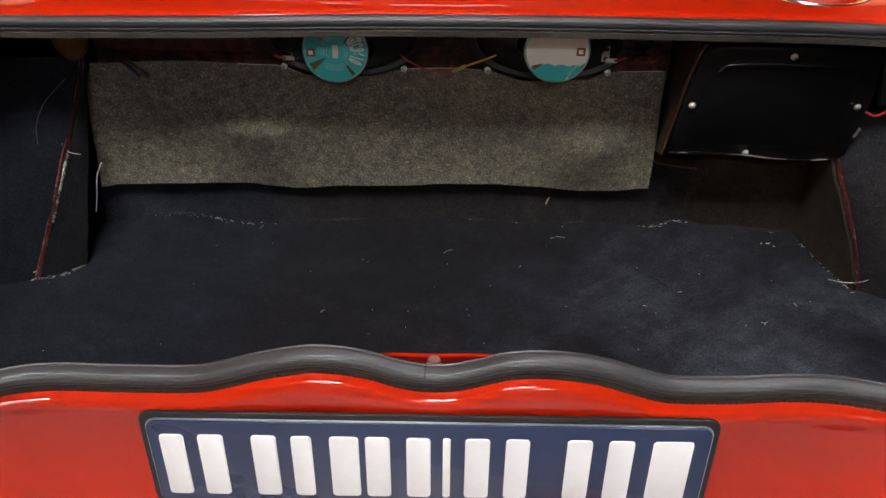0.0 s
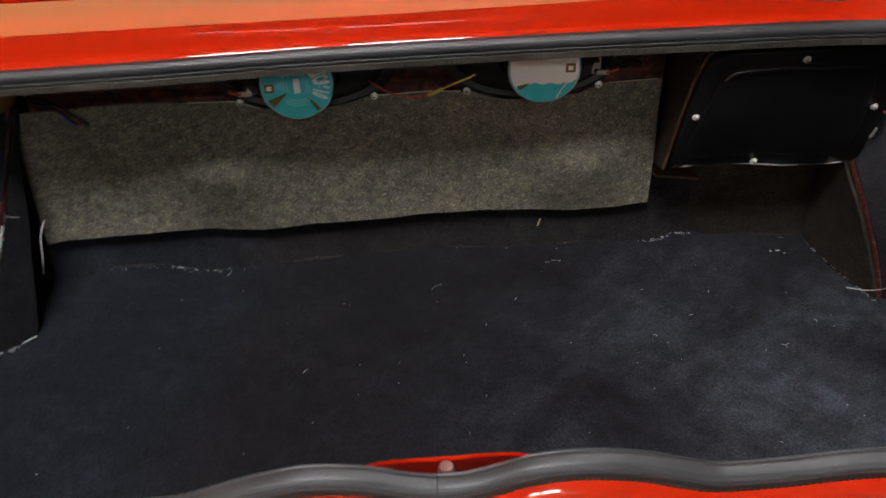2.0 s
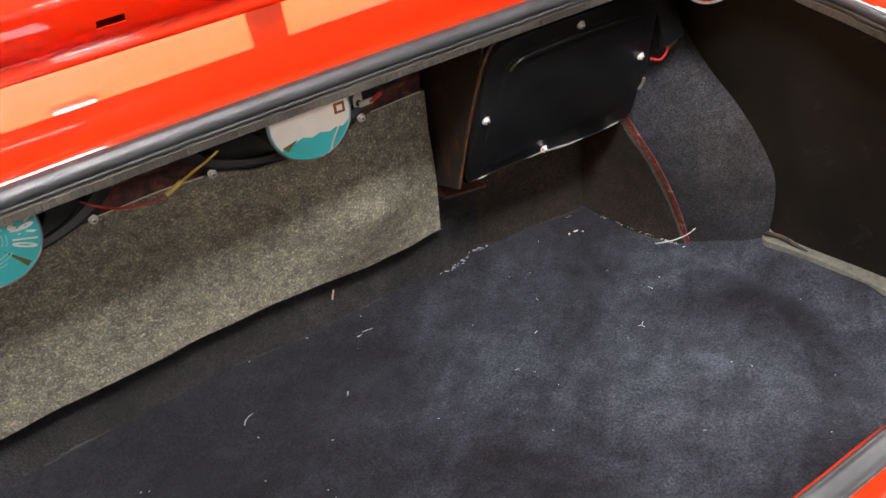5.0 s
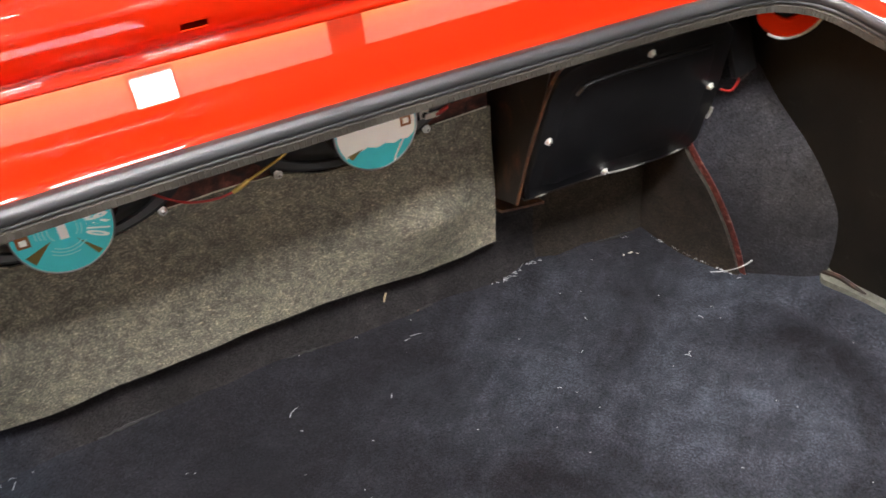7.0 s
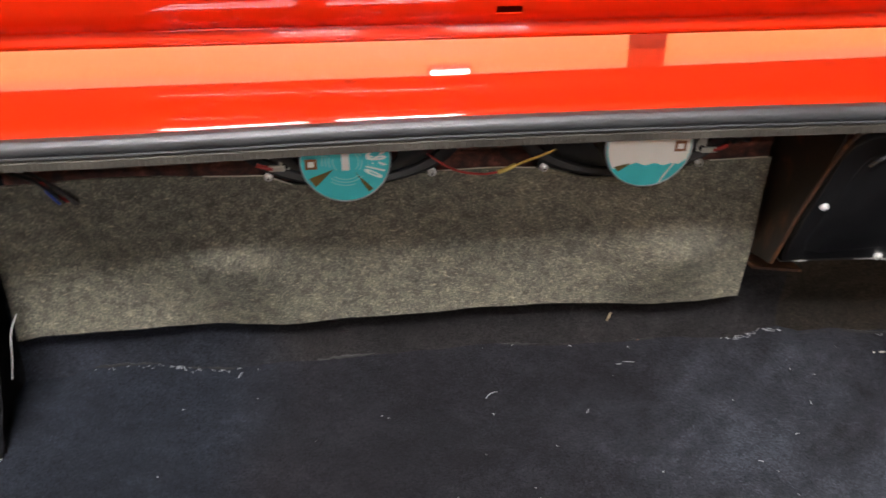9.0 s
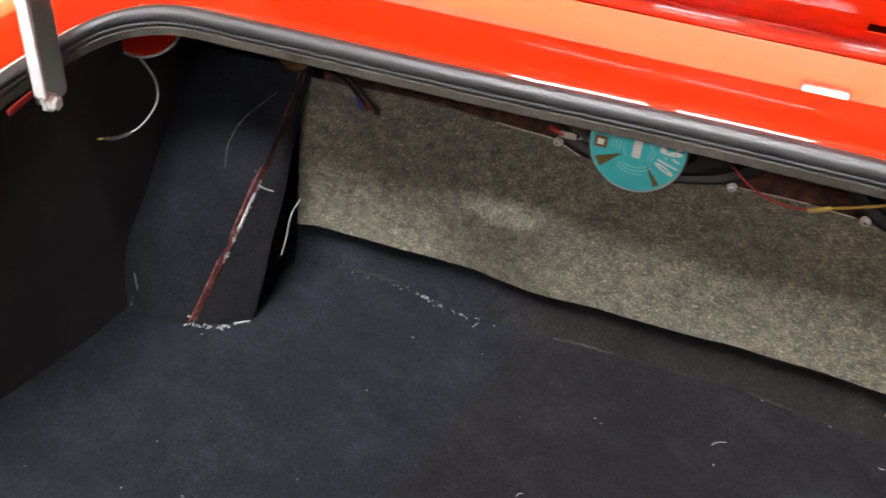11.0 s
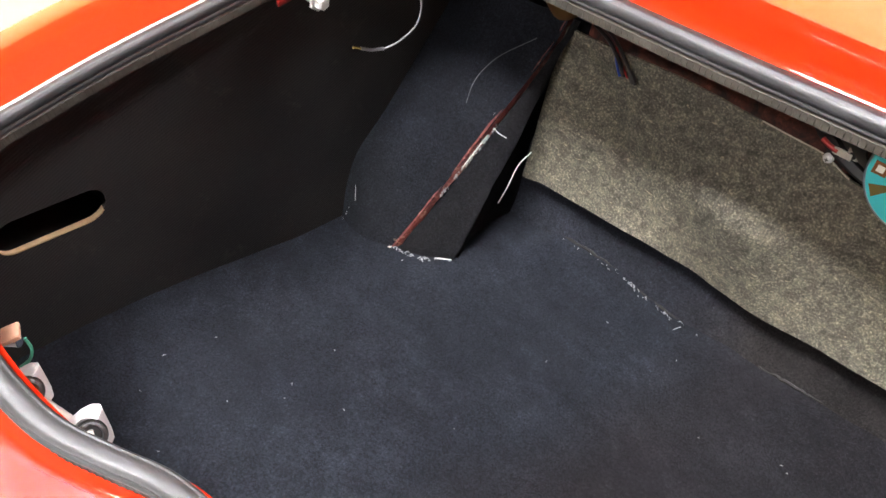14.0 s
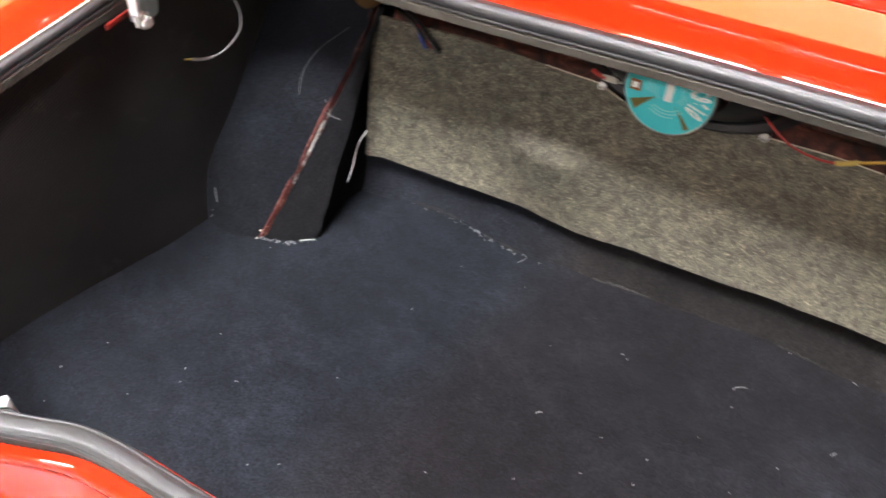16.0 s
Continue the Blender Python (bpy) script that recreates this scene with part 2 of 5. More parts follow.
PLATE_WHITE = mat("plate_white", plain((0.9, 0.9, 0.9), 0.4, 0, 0.03, 60))
WIRE_RED = mat("wire_red", plain((0.35, 0.02, 0.015), 0.4))
WIRE_YELLOW = mat("wire_yellow", plain((0.42, 0.26, 0.03), 0.4))
WIRE_BLACK = mat("wire_black", plain((0.01, 0.01, 0.01), 0.4))
WIRE_GREY = mat("wire_grey", plain((0.3, 0.3, 0.32), 0.45))
WIRE_BLUE = mat("wire_blue", plain((0.02, 0.06, 0.35), 0.4))
WIRE_GREEN = mat("wire_green", plain((0.05, 0.22, 0.14), 0.45))
TIN = mat("tinned_tab", plain((0.5, 0.48, 0.41), 0.35, 0.2, 0.2, 200))
DULL_THREAD = mat("dull_thread", plain((0.11, 0.11, 0.11), 0.7))
MID_THREAD = mat("grey_thread", plain((0.36, 0.36, 0.36), 0.7))
THREAD = mat("thread", plain((0.42, 0.42, 0.42), 0.7))
TAN = mat("cut_fibreboard", plain((0.42, 0.31, 0.18), 0.8, 0, 0.2, 120, 0, 0.0006))
CUT_EDGE = mat("pale_cut_edge", plain((0.5, 0.45, 0.36), 0.8, 0, 0.25, 120))
OCHRE = mat("ochre_foam", plain((0.16, 0.085, 0.025), 0.8, 0, 0.3, 80, 0, 0.001))
GREYSTRIP = mat("grey_strip", plain((0.12, 0.122, 0.1), 0.6, 0, 0.5, 160, 0, 0.001))
WORN_GLINT = mat("worn_glint", plain((0.3, 0.29, 0.27), 0.4, 0.6, 0.5, 120))
HOUSING = mat("lamp_housing", plain((0.62, 0.63, 0.64), 0.4, 0, 0.12, 60))
EDGE_RUST = mat("orange_rust", rust_build((0.03, 0.013, 0.007), (0.08, 0.032, 0.012), (0.22, 0.09, 0.03), 60.0))
BRASS = mat("brass", plain((0.6, 0.45, 0.12), 0.3, 0.5, 0.15, 70))
COPPER = mat("copper", plain((0.62, 0.36, 0.24), 0.35, 0.3, 0.15, 70))
FLOOR_M = mat("hall_floor", plain((0.34, 0.35, 0.37), 0.3, 0, 0.08, 8))
WALL_M = mat("hall_wall", plain((0.3, 0.3, 0.29), 0.7, 0, 0.05, 5))
CEIL_M = mat("hall_ceiling", plain((0.17, 0.17, 0.175), 0.8, 0, 0.05, 5))
LAMP_M = mat("lamp_panel", lamp_build)


def glow(color, strength):
    def build(nt, p):
        p.inputs["Base Color"].default_value = (0.8, 0.8, 0.8, 1)
        p.inputs["Emission Color"].default_value = (*color, 1)
        p.inputs["Emission Strength"].default_value = strength
    return build


DAYLIGHT = mat("bright_window", glow((1.0, 0.42, 0.34), 1.8))
SUNSET = mat("orange_window", glow((1.0, 0.5, 0.14), 2.5))
DUSK = mat("salmon_window", glow((1.0, 0.46, 0.25), 2.1))
EVENING = mat("amber_window", glow((1.0, 0.5, 0.13), 2.6))
SPOT_M = mat("spot_panel", glow((1.0, 0.98, 0.95), 18.0))
FRAME_M = mat("window_frame_paint", plain((0.12, 0.12, 0.12), 0.5, 0, 0.1, 20))


# ---- building helpers ----
def mesh_of(bm, name, material, smooth=True):
    me = bpy.data.meshes.new(name)
    bmesh.ops.recalc_face_normals(bm, faces=bm.faces)
    bm.to_mesh(me)
    bm.free()
    me.materials.append(material)
    for p in me.polygons:
        p.use_smooth = smooth
    return me


def part(name, bm, material, parent=None, label="", smooth=True, sharp=40):
    me = mesh_of(bm, name, material, smooth)
    if smooth and sharp:
        me.set_sharp_from_angle(angle=radians(sharp))
    ob = new(name, me)
    if parent is not None:
        ob.parent = parent
    if label:
        tagged(ob, label)
    return ob


def thing(name, label, category, at=(0, 0, 0), group="", kind=""):
    ob = new(name)
    ob.location = at
    ob.empty_display_size = 0.05
    return tagged(ob, label, category, group, kind)


def box(bm, c, s, bevel=0.0, m=None):
    r = bmesh.ops.create_cube(bm, size=1.0)
    vs = r["verts"]
    bmesh.ops.scale(bm, vec=s, verts=vs)
    if bevel:
        es = list({e for v in vs for e in v.link_edges})
        r = bmesh.ops.bevel(bm, geom=es, offset=bevel, segments=2, affect="EDGES", profile=0.5)
        vs = list({v for f in r["faces"] for v in f.verts} | {v for v in vs if v.is_valid})
    bmesh.ops.transform(bm, matrix=Matrix.Translation(c) @ (m or Matrix()), verts=vs)
    return vs


def cyl(bm, r0, r1, depth, m, seg=24, caps=True):
    """A cone frustum along its own z, base at 0."""
    r = bmesh.ops.create_cone(bm, cap_ends=caps, segments=seg, radius1=r0, radius2=r1, depth=depth)
    bmesh.ops.transform(bm, matrix=m @ Matrix.Translation((0, 0, depth / 2)), verts=r["verts"])
    return r["verts"]


def lathe(bm, prof, m, seg=48):
    """Turn (radius, height) pairs round z."""
    rings = []
    for r, h in prof:
        if r < 1e-6:
            rings.append([bm.verts.new(m @ Vector((0, 0, h)))])
        else:
            rings.append([bm.verts.new(m @ Vector((r * math.cos(2 * math.pi * i / seg), r * math.sin(2 * math.pi * i / seg), h)))
                          for i in range(seg)])
    for a, b in zip(rings, rings[1:]):
        for i in range(seg):
            j = (i + 1) % seg
            q = [a[i % len(a)], a[j % len(a)], b[j % len(b)], b[i % len(b)]]
            q = list(dict.fromkeys(q))
            if len(q) > 2:
                bm.faces.new(q)


def grid(bm, f, nu, nv):
    """A sheet of points f(u, v), u and v from 0 to 1."""
    vs = [[bm.verts.new(f(i / nu, j / nv)) for j in range(nv + 1)] for i in range(nu + 1)]
    for i in range(nu):
        for j in range(nv):
            bm.faces.new((vs[i][j], vs[i + 1][j], vs[i + 1][j + 1], vs[i][j + 1]))
    return vs


def thicken(bm, t):
    bmesh.ops.recalc_face_normals(bm, faces=bm.faces)
    bmesh.ops.solidify(bm, geom=bm.faces[:], thickness=t)


def spline(pts, n, closed=False):
    """Points along a smooth curve through pts."""
    P = [Vector(p) for p in pts]
    k = len(P)
    out = []
    segs = k if closed else k - 1
    for s in range(segs):
        p1, p2 = P[s], P[(s + 1) % k]
        p0 = P[(s - 1) % k] if closed or s > 0 else p1 - (p2 - p1)
        p3 = P[(s + 2) % k] if closed or s < segs - 1 else p2 + (p2 - p1)
        d1, d2, d3 = max((p1 - p0).length ** 0.5, 1e-6), max((p2 - p1).length ** 0.5, 1e-6), max((p3 - p2).length ** 0.5, 1e-6)
        m1 = ((p1 - p0) / d1 - (p2 - p0) / (d1 + d2) + (p2 - p1) / d2) * d2
        m2 = ((p2 - p1) / d2 - (p3 - p1) / (d2 + d3) + (p3 - p2) / d3) * d2
        for i in range(n):
            t = i / n
            out.append((2 * t ** 3 - 3 * t ** 2 + 1) * p1 + (t ** 3 - 2 * t ** 2 + t) * m1 + (3 * t ** 2 - 2 * t ** 3) * p2 + (t ** 3 - t ** 2) * m2)
    if not closed:
        out.append(P[-1].copy())
    return out


def tube(bm, pts, r, seg=8, n=6, taper=None):
    path = spline(pts, n)
    rings, side = [], Vector((0, 0, 1))
    for i, p in enumerate(path):
        t = (path[min(i + 1, len(path) - 1)] - path[max(i - 1, 0)]).normalized()
        a = side - t * side.dot(t)
        if a.length < 1e-3:
            a = Vector((1, 0, 0)) - t * t.x
        a.normalize()
        side = a
        b = t.cross(a)
        rr = r if taper is None else r * taper(i / (len(path) - 1))
        rings.append([bm.verts.new(p + rr * (math.cos(2 * math.pi * k / seg) * a + math.sin(2 * math.pi * k / seg) * b)) for k in range(seg)])
    for a, b in zip(rings, rings[1:]):
        for k in range(seg):
            bm.faces.new((a[k], a[(k + 1) % seg], b[(k + 1) % seg], b[k]))
    bm.faces.new(rings[0][::-1])
    bm.faces.new(rings[-1])


def tube_part(name, pts, r, material, parent=None, label="", seg=8, n=6):
    bm = bmesh.new()
    tube(bm, pts, r, seg, n)
    return part(name, bm, material, parent, label)


def smooth(a, b, x):
    t = min(1, max(0, (x - a) / (b - a)))
    return t * t * (3 - 2 * t)


def wob(x, y=0.0, z=0.0, s=1.0):
    return noise.noise(Vector((x * s, y * s, z * s)))


def rounded(w, h, r, seg=6):
    """The outline of a rounded rectangle about the origin."""
    pts = []
    for cx, cy, a0 in ((w / 2 - r, h / 2 - r, 0), (-w / 2 + r, h / 2 - r, 90), (-w / 2 + r, -h / 2 + r, 180), (w / 2 - r, -h / 2 + r, 270)):
        for i in range(seg + 1):
            a = radians(a0 + 90 * i / seg)
            pts.append((cx + r * math.cos(a), cy + r * math.sin(a)))
    return pts


def slab(bm, outline, m, t0, t1, bevel=0.0):
    """A flat plate with that outline in its own xy plane, from height t0 to t1, its upper edge rounded off."""
    cx = sum(p[0] for p in outline) / len(outline)
    cy = sum(p[1] for p in outline) / len(outline)

    def ring(h, inset):
        vs = []
        for x, y in outline:
            d = math.hypot(x - cx, y - cy)
            k = 1 - inset / d if d > 1e-9 else 1
            vs.append(bm.verts.new(m @ Vector((cx + (x - cx) * k, cy + (y - cy) * k, h))))
        return vs
    rings = [ring(t0, 0), ring(t1 - bevel, 0)]
    if bevel:
        rings += [ring(t1 - bevel * 0.3, bevel * 0.3), ring(t1, bevel)]
    n = len(outline)
    for a, b in zip(rings, rings[1:]):
        for i in range(n):
            bm.faces.new((a[i], a[(i + 1) % n], b[(i + 1) % n], b[i]))
    bm.faces.new(rings[0][::-1])
    bm.faces.new(rings[-1])


# a frame that looks towards the rear of the car: own x to the right, own y up, own z towards the viewer
BACK = Matrix(((1, 0, 0, 0), (0, 0, -1, 0), (0, 1, 0, 0), (0, 0, 0, 1)))


def facing(x, y, z, tilt=0.0, roll=0.0):
    return Matrix.Translation((x, y, z)) @ Matrix.Rotation(radians(tilt), 4, "X") @ BACK @ Matrix.Rotation(radians(roll), 4, "Z")


# ---- the hall ----
def hall():
    x0, x1, y0, y1, zc = ROOM
    t = 0.15
    for name, c, s, m, label, cat in (
            ("ground", ((x0 + x1) / 2, (y0 + y1) / 2, GROUND_Z - t / 2), (x1 - x0 + 0.6, y1 - y0 + 0.6, t), FLOOR_M, "smooth pale grey showroom floor", "floor"),
            ("ceiling", ((x0 + x1) / 2, (y0 + y1) / 2, zc + t / 2), (x1 - x0 + 0.6, y1 - y0 + 0.6, t), CEIL_M, "plain pale hall ceiling over the car", "ceiling"),
            ("wall_west", (x0 - t / 2, (y0 + y1) / 2, (GROUND_Z + zc) / 2), (t, y1 - y0, zc - GROUND_Z), WALL_M, "plain light grey hall wall", "wall"),
            ("wall_east", (x1 + t / 2, (y0 + y1) / 2, (GROUND_Z + zc) / 2), (t, y1 - y0, zc - GROUND_Z), WALL_M, "plain light grey hall wall", "wall"),
            ("wall_south", ((x0 + x1) / 2, y0 - t / 2, (GROUND_Z + zc) / 2), (x1 - x0, t, zc - GROUND_Z), WALL_M, "plain light grey hall wall", "wall"),
            ("wall_north", ((x0 + x1) / 2, y1 + t / 2, (GROUND_Z + zc) / 2), (x1 - x0, t, zc - GROUND_Z), WALL_M, "plain light grey hall wall", "wall")):
        bm = bmesh.new()
        box(bm, c, s)
        tagged(part(name, bm, m, None, smooth=False), label, cat, "", "structure")
    lamp = thing("ceiling_lamp", "small white panel lamp on the hall ceiling", "lamp", (0, 0, zc), "ceiling lamps")
    bm = bmesh.new()
    box(bm, (0, 0, -0.03), (0.64, 0.39, 0.056), 0.006)
    part("lamp_frame", bm, WALL_M, lamp)
    bm = bmesh.new()
    box(bm, (0, 0, -0.0585), (0.6, 0.35, 0.005))
    part("diffuser", bm, LAMP_M, lamp, "glowing white diffuser", smooth=False)
    spots = [(-0.05, -1.15), (-0.05, -1.6), (-0.8, -1.15), (-0.8, -1.6), (1.1, 0.85), (-0.5, -4.6), (0.8, -4.6), (-0.3, 3.5)]
    lamp.location = (*spots[0], zc)
    for x, y in spots[1:]:
        copy_thing(lamp, pose(x, y, zc))

    # tall bright windows ahead of and beside the car
    for name, m, width, cols in (("window_1", pose(0, y1 - 0.02, GROUND_Z + 1.85, 90, 0, 0), 9.6, (2.15,)),
                                 ("window_2", pose(x0 + 0.02, 0.6, GROUND_Z + 1.85, 90, 0, 90), 10.0, (-3.0, 1.2))):
        th = tagged(new(name), "tall bright hall window with dark posts", "window", "", "structure")
        th.matrix_basis = m
        bm = bmesh.new()
        if name == "window_1":
            box(bm, (0, 1.625, 0), (width, 0.35, 0.02))
            part("pane", bm, DAYLIGHT, th, "pale glowing upper pane", smooth=False)
            bm = bmesh.new()
            box(bm, (0, 1.41, 0), (width, 0.08, 0.02))
            part("pane", bm, DUSK, th, "glowing middle pane", smooth=False)
            bm = bmesh.new()
            box(bm, (0, -0.215, 0), (width, 3.17, 0.02))
            part("pane", bm, SUNSET, th, "orange glowing lower pane", smooth=False)
        else:
            box(bm, (0, 0, 0), (width, 3.6, 0.02))
            part("pane", bm, EVENING, th, smooth=False)
        for x in (-width / 2, *cols, width / 2):
            bm = bmesh.new()
            box(bm, (x, 0, 0.05), (0.3, 3.6, 0.08), 0.01)
            part("post", bm, FRAME_M, th)
        for y in (-1.78, 1.78):
            bm = bmesh.new()
            box(bm, (0, y, 0.05), (width, 0.06, 0.078), 0.01)
            part("rail", bm, FRAME_M, th)
    spot = thing("flood_lamp", "small bright square flood lamp on the hall wall", "lamp", (0.52, y1 - 0.11, 2.73))
    bm = bmesh.new()
    box(bm, (0, 0.06, 0), (0.36, 0.1, 0.27), 0.01)
    part("lamp_housing", bm, FRAME_M, spot)
    bm = bmesh.new()
    box(bm, (0, 0.004, 0), (0.32, 0.01, 0.24))
    part("lens", bm, SPOT_M, spot, "glowing lens", smooth=False)


hall()

# ---- the boot opening: the line of the rubber seal's bulb, clockwise from the middle of the tail ----
OPENING = [
    (-0.006, 0.022, 0.225), (-0.031, 0.022, 0.23), (-0.051, 0.022, 0.237), (-0.075, 0.021, 0.2435), (-0.105, 0.021, 0.2455), (-0.132, 0.021, 0.241),
    (-0.157, 0.022, 0.234), (-0.184, 0.022, 0.225), (-0.204, 0.0225, 0.219), (-0.222, 0.023, 0.2165), (-0.287, 0.023, 0.2155), (-0.335, 0.0225, 0.2165),
    (-0.37, 0.0175, 0.2175), (-0.404, 0.004, 0.2185), (-0.441, -0.0095, 0.22), (-0.475, -0.0145, 0.2235), (-0.51, -0.016, 0.231), (-0.555, -0.014, 0.245),
    (-0.602, -0.002, 0.269), (-0.632, 0.025, 0.293), (-0.641, 0.06, 0.3075), (-0.642, 0.1, 0.3185), (-0.642, 0.16, 0.334), (-0.642, 0.265, 0.355), (-0.638, 0.35, 0.373),
    (-0.618, 0.4135, 0.3873), (-0.57, 0.448, 0.3945), (-0.48, 0.459, 0.3945), (-0.3, 0.461, 0.3975), (-0.1, 0.462, 0.4035), (0.1, 0.462, 0.4065),
    (0.3, 0.461, 0.4075), (0.48, 0.459, 0.4075), (0.58, 0.448, 0.4055), (0.625, 0.4135, 0.3993), (0.642, 0.35, 0.384),
    (0.645, 0.265, 0.369), (0.645, 0.16, 0.345), (0.64, 0.09, 0.322), (0.62, 0.035, 0.296), (0.57, -0.008, 0.262), (0.51, -0.018, 0.24),
    (0.455, -0.006, 0.2275), (0.408, 0.0115, 0.2235), (0.365, 0.02, 0.2235), (0.325, 0.022, 0.2225), (0.275, 0.023, 0.2175), (0.234, 0.023, 0.2165), (0.214, 0.023, 0.2175),
    (0.187, 0.022, 0.2265), (0.16, 0.022, 0.2355), (0.129, 0.021, 0.2425), (0.099, 0.021, 0.2445), (0.069, 0.021, 0.2415), (0.045, 0.022, 0.233), (0.02, 0.022, 0.226)]
RIM = spline(OPENING, 6, True)


def rim_frames():
    n = len(RIM)
    out = []
    for i, p in enumerate(RIM):
        t = (RIM[(i + 2) % n] - RIM[(i - 2) % n]).normalized()
        flat = Vector((t.x, t.y, 0)).normalized()
        o = Vector((-flat.y, flat.x, 0))          # outwards
        if o.dot(p - Vector((0, 0.25, p.z))) < 0:
            o = -o
        up = o.cross(t)
        if up.z < 0:
            up = -up
        out.append((p, o, up))
    return out


FRAMES = rim_frames()


def leaned(p, o, up):
    """The strip's own frame: it leans outwards along the tail and sits lower along the sides."""
    a = radians(16) * max(0, -o.y) ** 2
    side = 1 - o.y * o.y
    return p - up * 0.008 * side - o * 0.0025 * side, o * math.cos(a) - up * math.sin(a), up * math.cos(a) + o * math.sin(a)


STRIP = [leaned(*f) for f in FRAMES]


def sweep(bm, prof, deep=1.0, slim=0.36):
    """Carry a profile of (outwards, up) pairs round the opening."""
    rings = []
    for p, o, up in STRIP:
        tail, side = max(0, -o.y) ** 2, 1 - o.y * o.y   # fuller along the tail, slimmer along the sides
        flat = 1 - 0.1 * tail + 0.3 * max(0, o.y) ** 2
        rings.append([bm.verts.new(p + o * a * (1 + 0.18 * tail + 0.14 * max(0, o.y) ** 2 - slim * side) + up * (b * (1 + (deep - 1) * tail) if b < -0.004 else b * flat)) for a, b in prof])
    n, k = len(rings), len(prof)
    for i in range(n):
        for j in range(k):
            bm.faces.new((rings[i][j], rings[i][(j + 1) % k], rings[(i + 1) % n][(j + 1) % k], rings[(i + 1) % n][j]))


def weatherstrip():
    th = thing("weatherstrip", "black ribbed rubber weatherstrip round the boot opening", "door seal", (0, 0, 0.39))
    bm = bmesh.new()
    half = [(0.0084, -0.0006), (0.0074, -0.0022), (0.0063, -0.003), (0.0074, -0.0041), (0.0078, -0.0054), (0.007, -0.007), (0.004, -0.0078)]
    top = [(0.0086, 0.0008), (0.0085, 0.0024), (0.0079, 0.0038), (0.0071, 0.0046), (0.0061, 0.0041), (0.0051, 0.0047), (0.0044, 0.0057), (0.0026, 0.0063), (0.0, 0.0064)]
    bulb = top + [(-x, z) for x, z in top[-2::-1]] + [(-x, z) for x, z in half] + half[::-1]
    sweep(bm, [(x, y) for x, y in bulb])
    part("bulb", bm, RUBBER, th).matrix_parent_inverse = Matrix.Translation((0, 0, -0.39))
    bm = bmesh.new()
    deep = 1.32
    sweep(bm, [(0.0056, -0.0068), (0.0058, -0.0074), (0.0046, -0.008), (0.0066, -0.0095), (0.0066, -0.0165), (0.005, -0.0172), (-0.005, -0.0172),
               (-0.0068, -0.0165), (-0.0068, -0.0095), (-0.0048, -0.008), (-0.0058, -0.0074), (-0.0056, -0.0068)], deep)
    # fine teeth along the lower lip, evenly spaced
    left = 0.0
    for i, (p, o, up) in enumerate(STRIP):
        q, o2, up2 = STRIP[(i + 1) % len(STRIP)]
        along = (q - p).normalized()
        tail, side_on = max(0, -o.y) ** 2, 1 - o.y * o.y
        wide, low = 1 + 0.12 * tail - 0.36 * side_on, 1 + (deep - 1) * tail
        while left < (q - p).length:
            c = p + along * left
            left += 0.0054
            for side in (1, -1):
                a, high = c + o * side * 0.0068 * wide - up * 0.013 * low, 0.0004 + 0.001 * max(0, o.y) ** 2 + 0.0004 * tail
                v = [bm.verts.new(a + along * dx + o * side * d + up * dz * low) for dx, d, dz in
                     ((-0.0016, 0, -0.0036), (0.0016, 0, -0.0036), (0.0016, 0, 0.0036), (-0.0016, 0, 0.0036), (0, high, -0.0032), (0, high, 0.0028))]
                for f in ((0, 4, 5, 3), (4, 1, 2, 5), (3, 5, 2), (0, 1, 4)):
                    bm.faces.new([v[k] for k in f])
        left -= (q - p).length
    part("gripping_lip", bm, LIP, th, "ribbed lower lip").matrix_parent_inverse = Matrix.Translation((0, 0, -0.39))
    # the butt joint of the strip at the tail, and two moulding marks
    bm = bmesh.new()
    p, o, up = STRIP[0]
    m = Matrix((o, o.cross(up), up)).transposed().to_4x4()
    cyl(bm, 0.0082, 0.0082, 0.0012, Matrix.Translation(p) @ m @ pose(0, 0, 0, 90, 0, 0), 16)
    part("joint", bm, DARK, th).matrix_parent_inverse = Matrix.Translation((0, 0, -0.39))
    return th


weatherstrip()

FRONT = ((0.004, -0.0165), (0.005, -0.016), (0.0085, -0.0145), (0.0105, 0.0), (0.0122, 0.004), (0.0155, 0.0078), (0.021, 0.0096), (0.034, 0.0105), (0.1, 0.0106), (0.2, 0.0106), (0.35, 0.0102), (0.5, 0.0085), (0.56, -0.02), (0.58, -0.12))
SIDE = ((0.002, -0.0245), (0.004, -0.0235), (0.006, -0.016), (0.0076, -0.0075), (0.0088, -0.0068), (0.0108, -0.0066), (0.0132, -0.0045), (0.029, 0.0062), (0.034, 0.0078), (0.07, 0.0066), (0.1, -0.016), (0.12, -0.05), (0.138, -0.105), (0.145, -0.7))
TAIL = ((-0.016, -0.036), (-0.016, -0.0095), (0.0062, -0.0215), (0.0088, -0.0225), (0.0115, -0.025), (0.015, -0.0315), (0.017, -0.04), (0.018, -0.05), (0.019, -0.09), (0.02, -0.16), (0.035, -0.19), (0.05, -0.21), (0.05, -0.3), (0.0, -0.58))


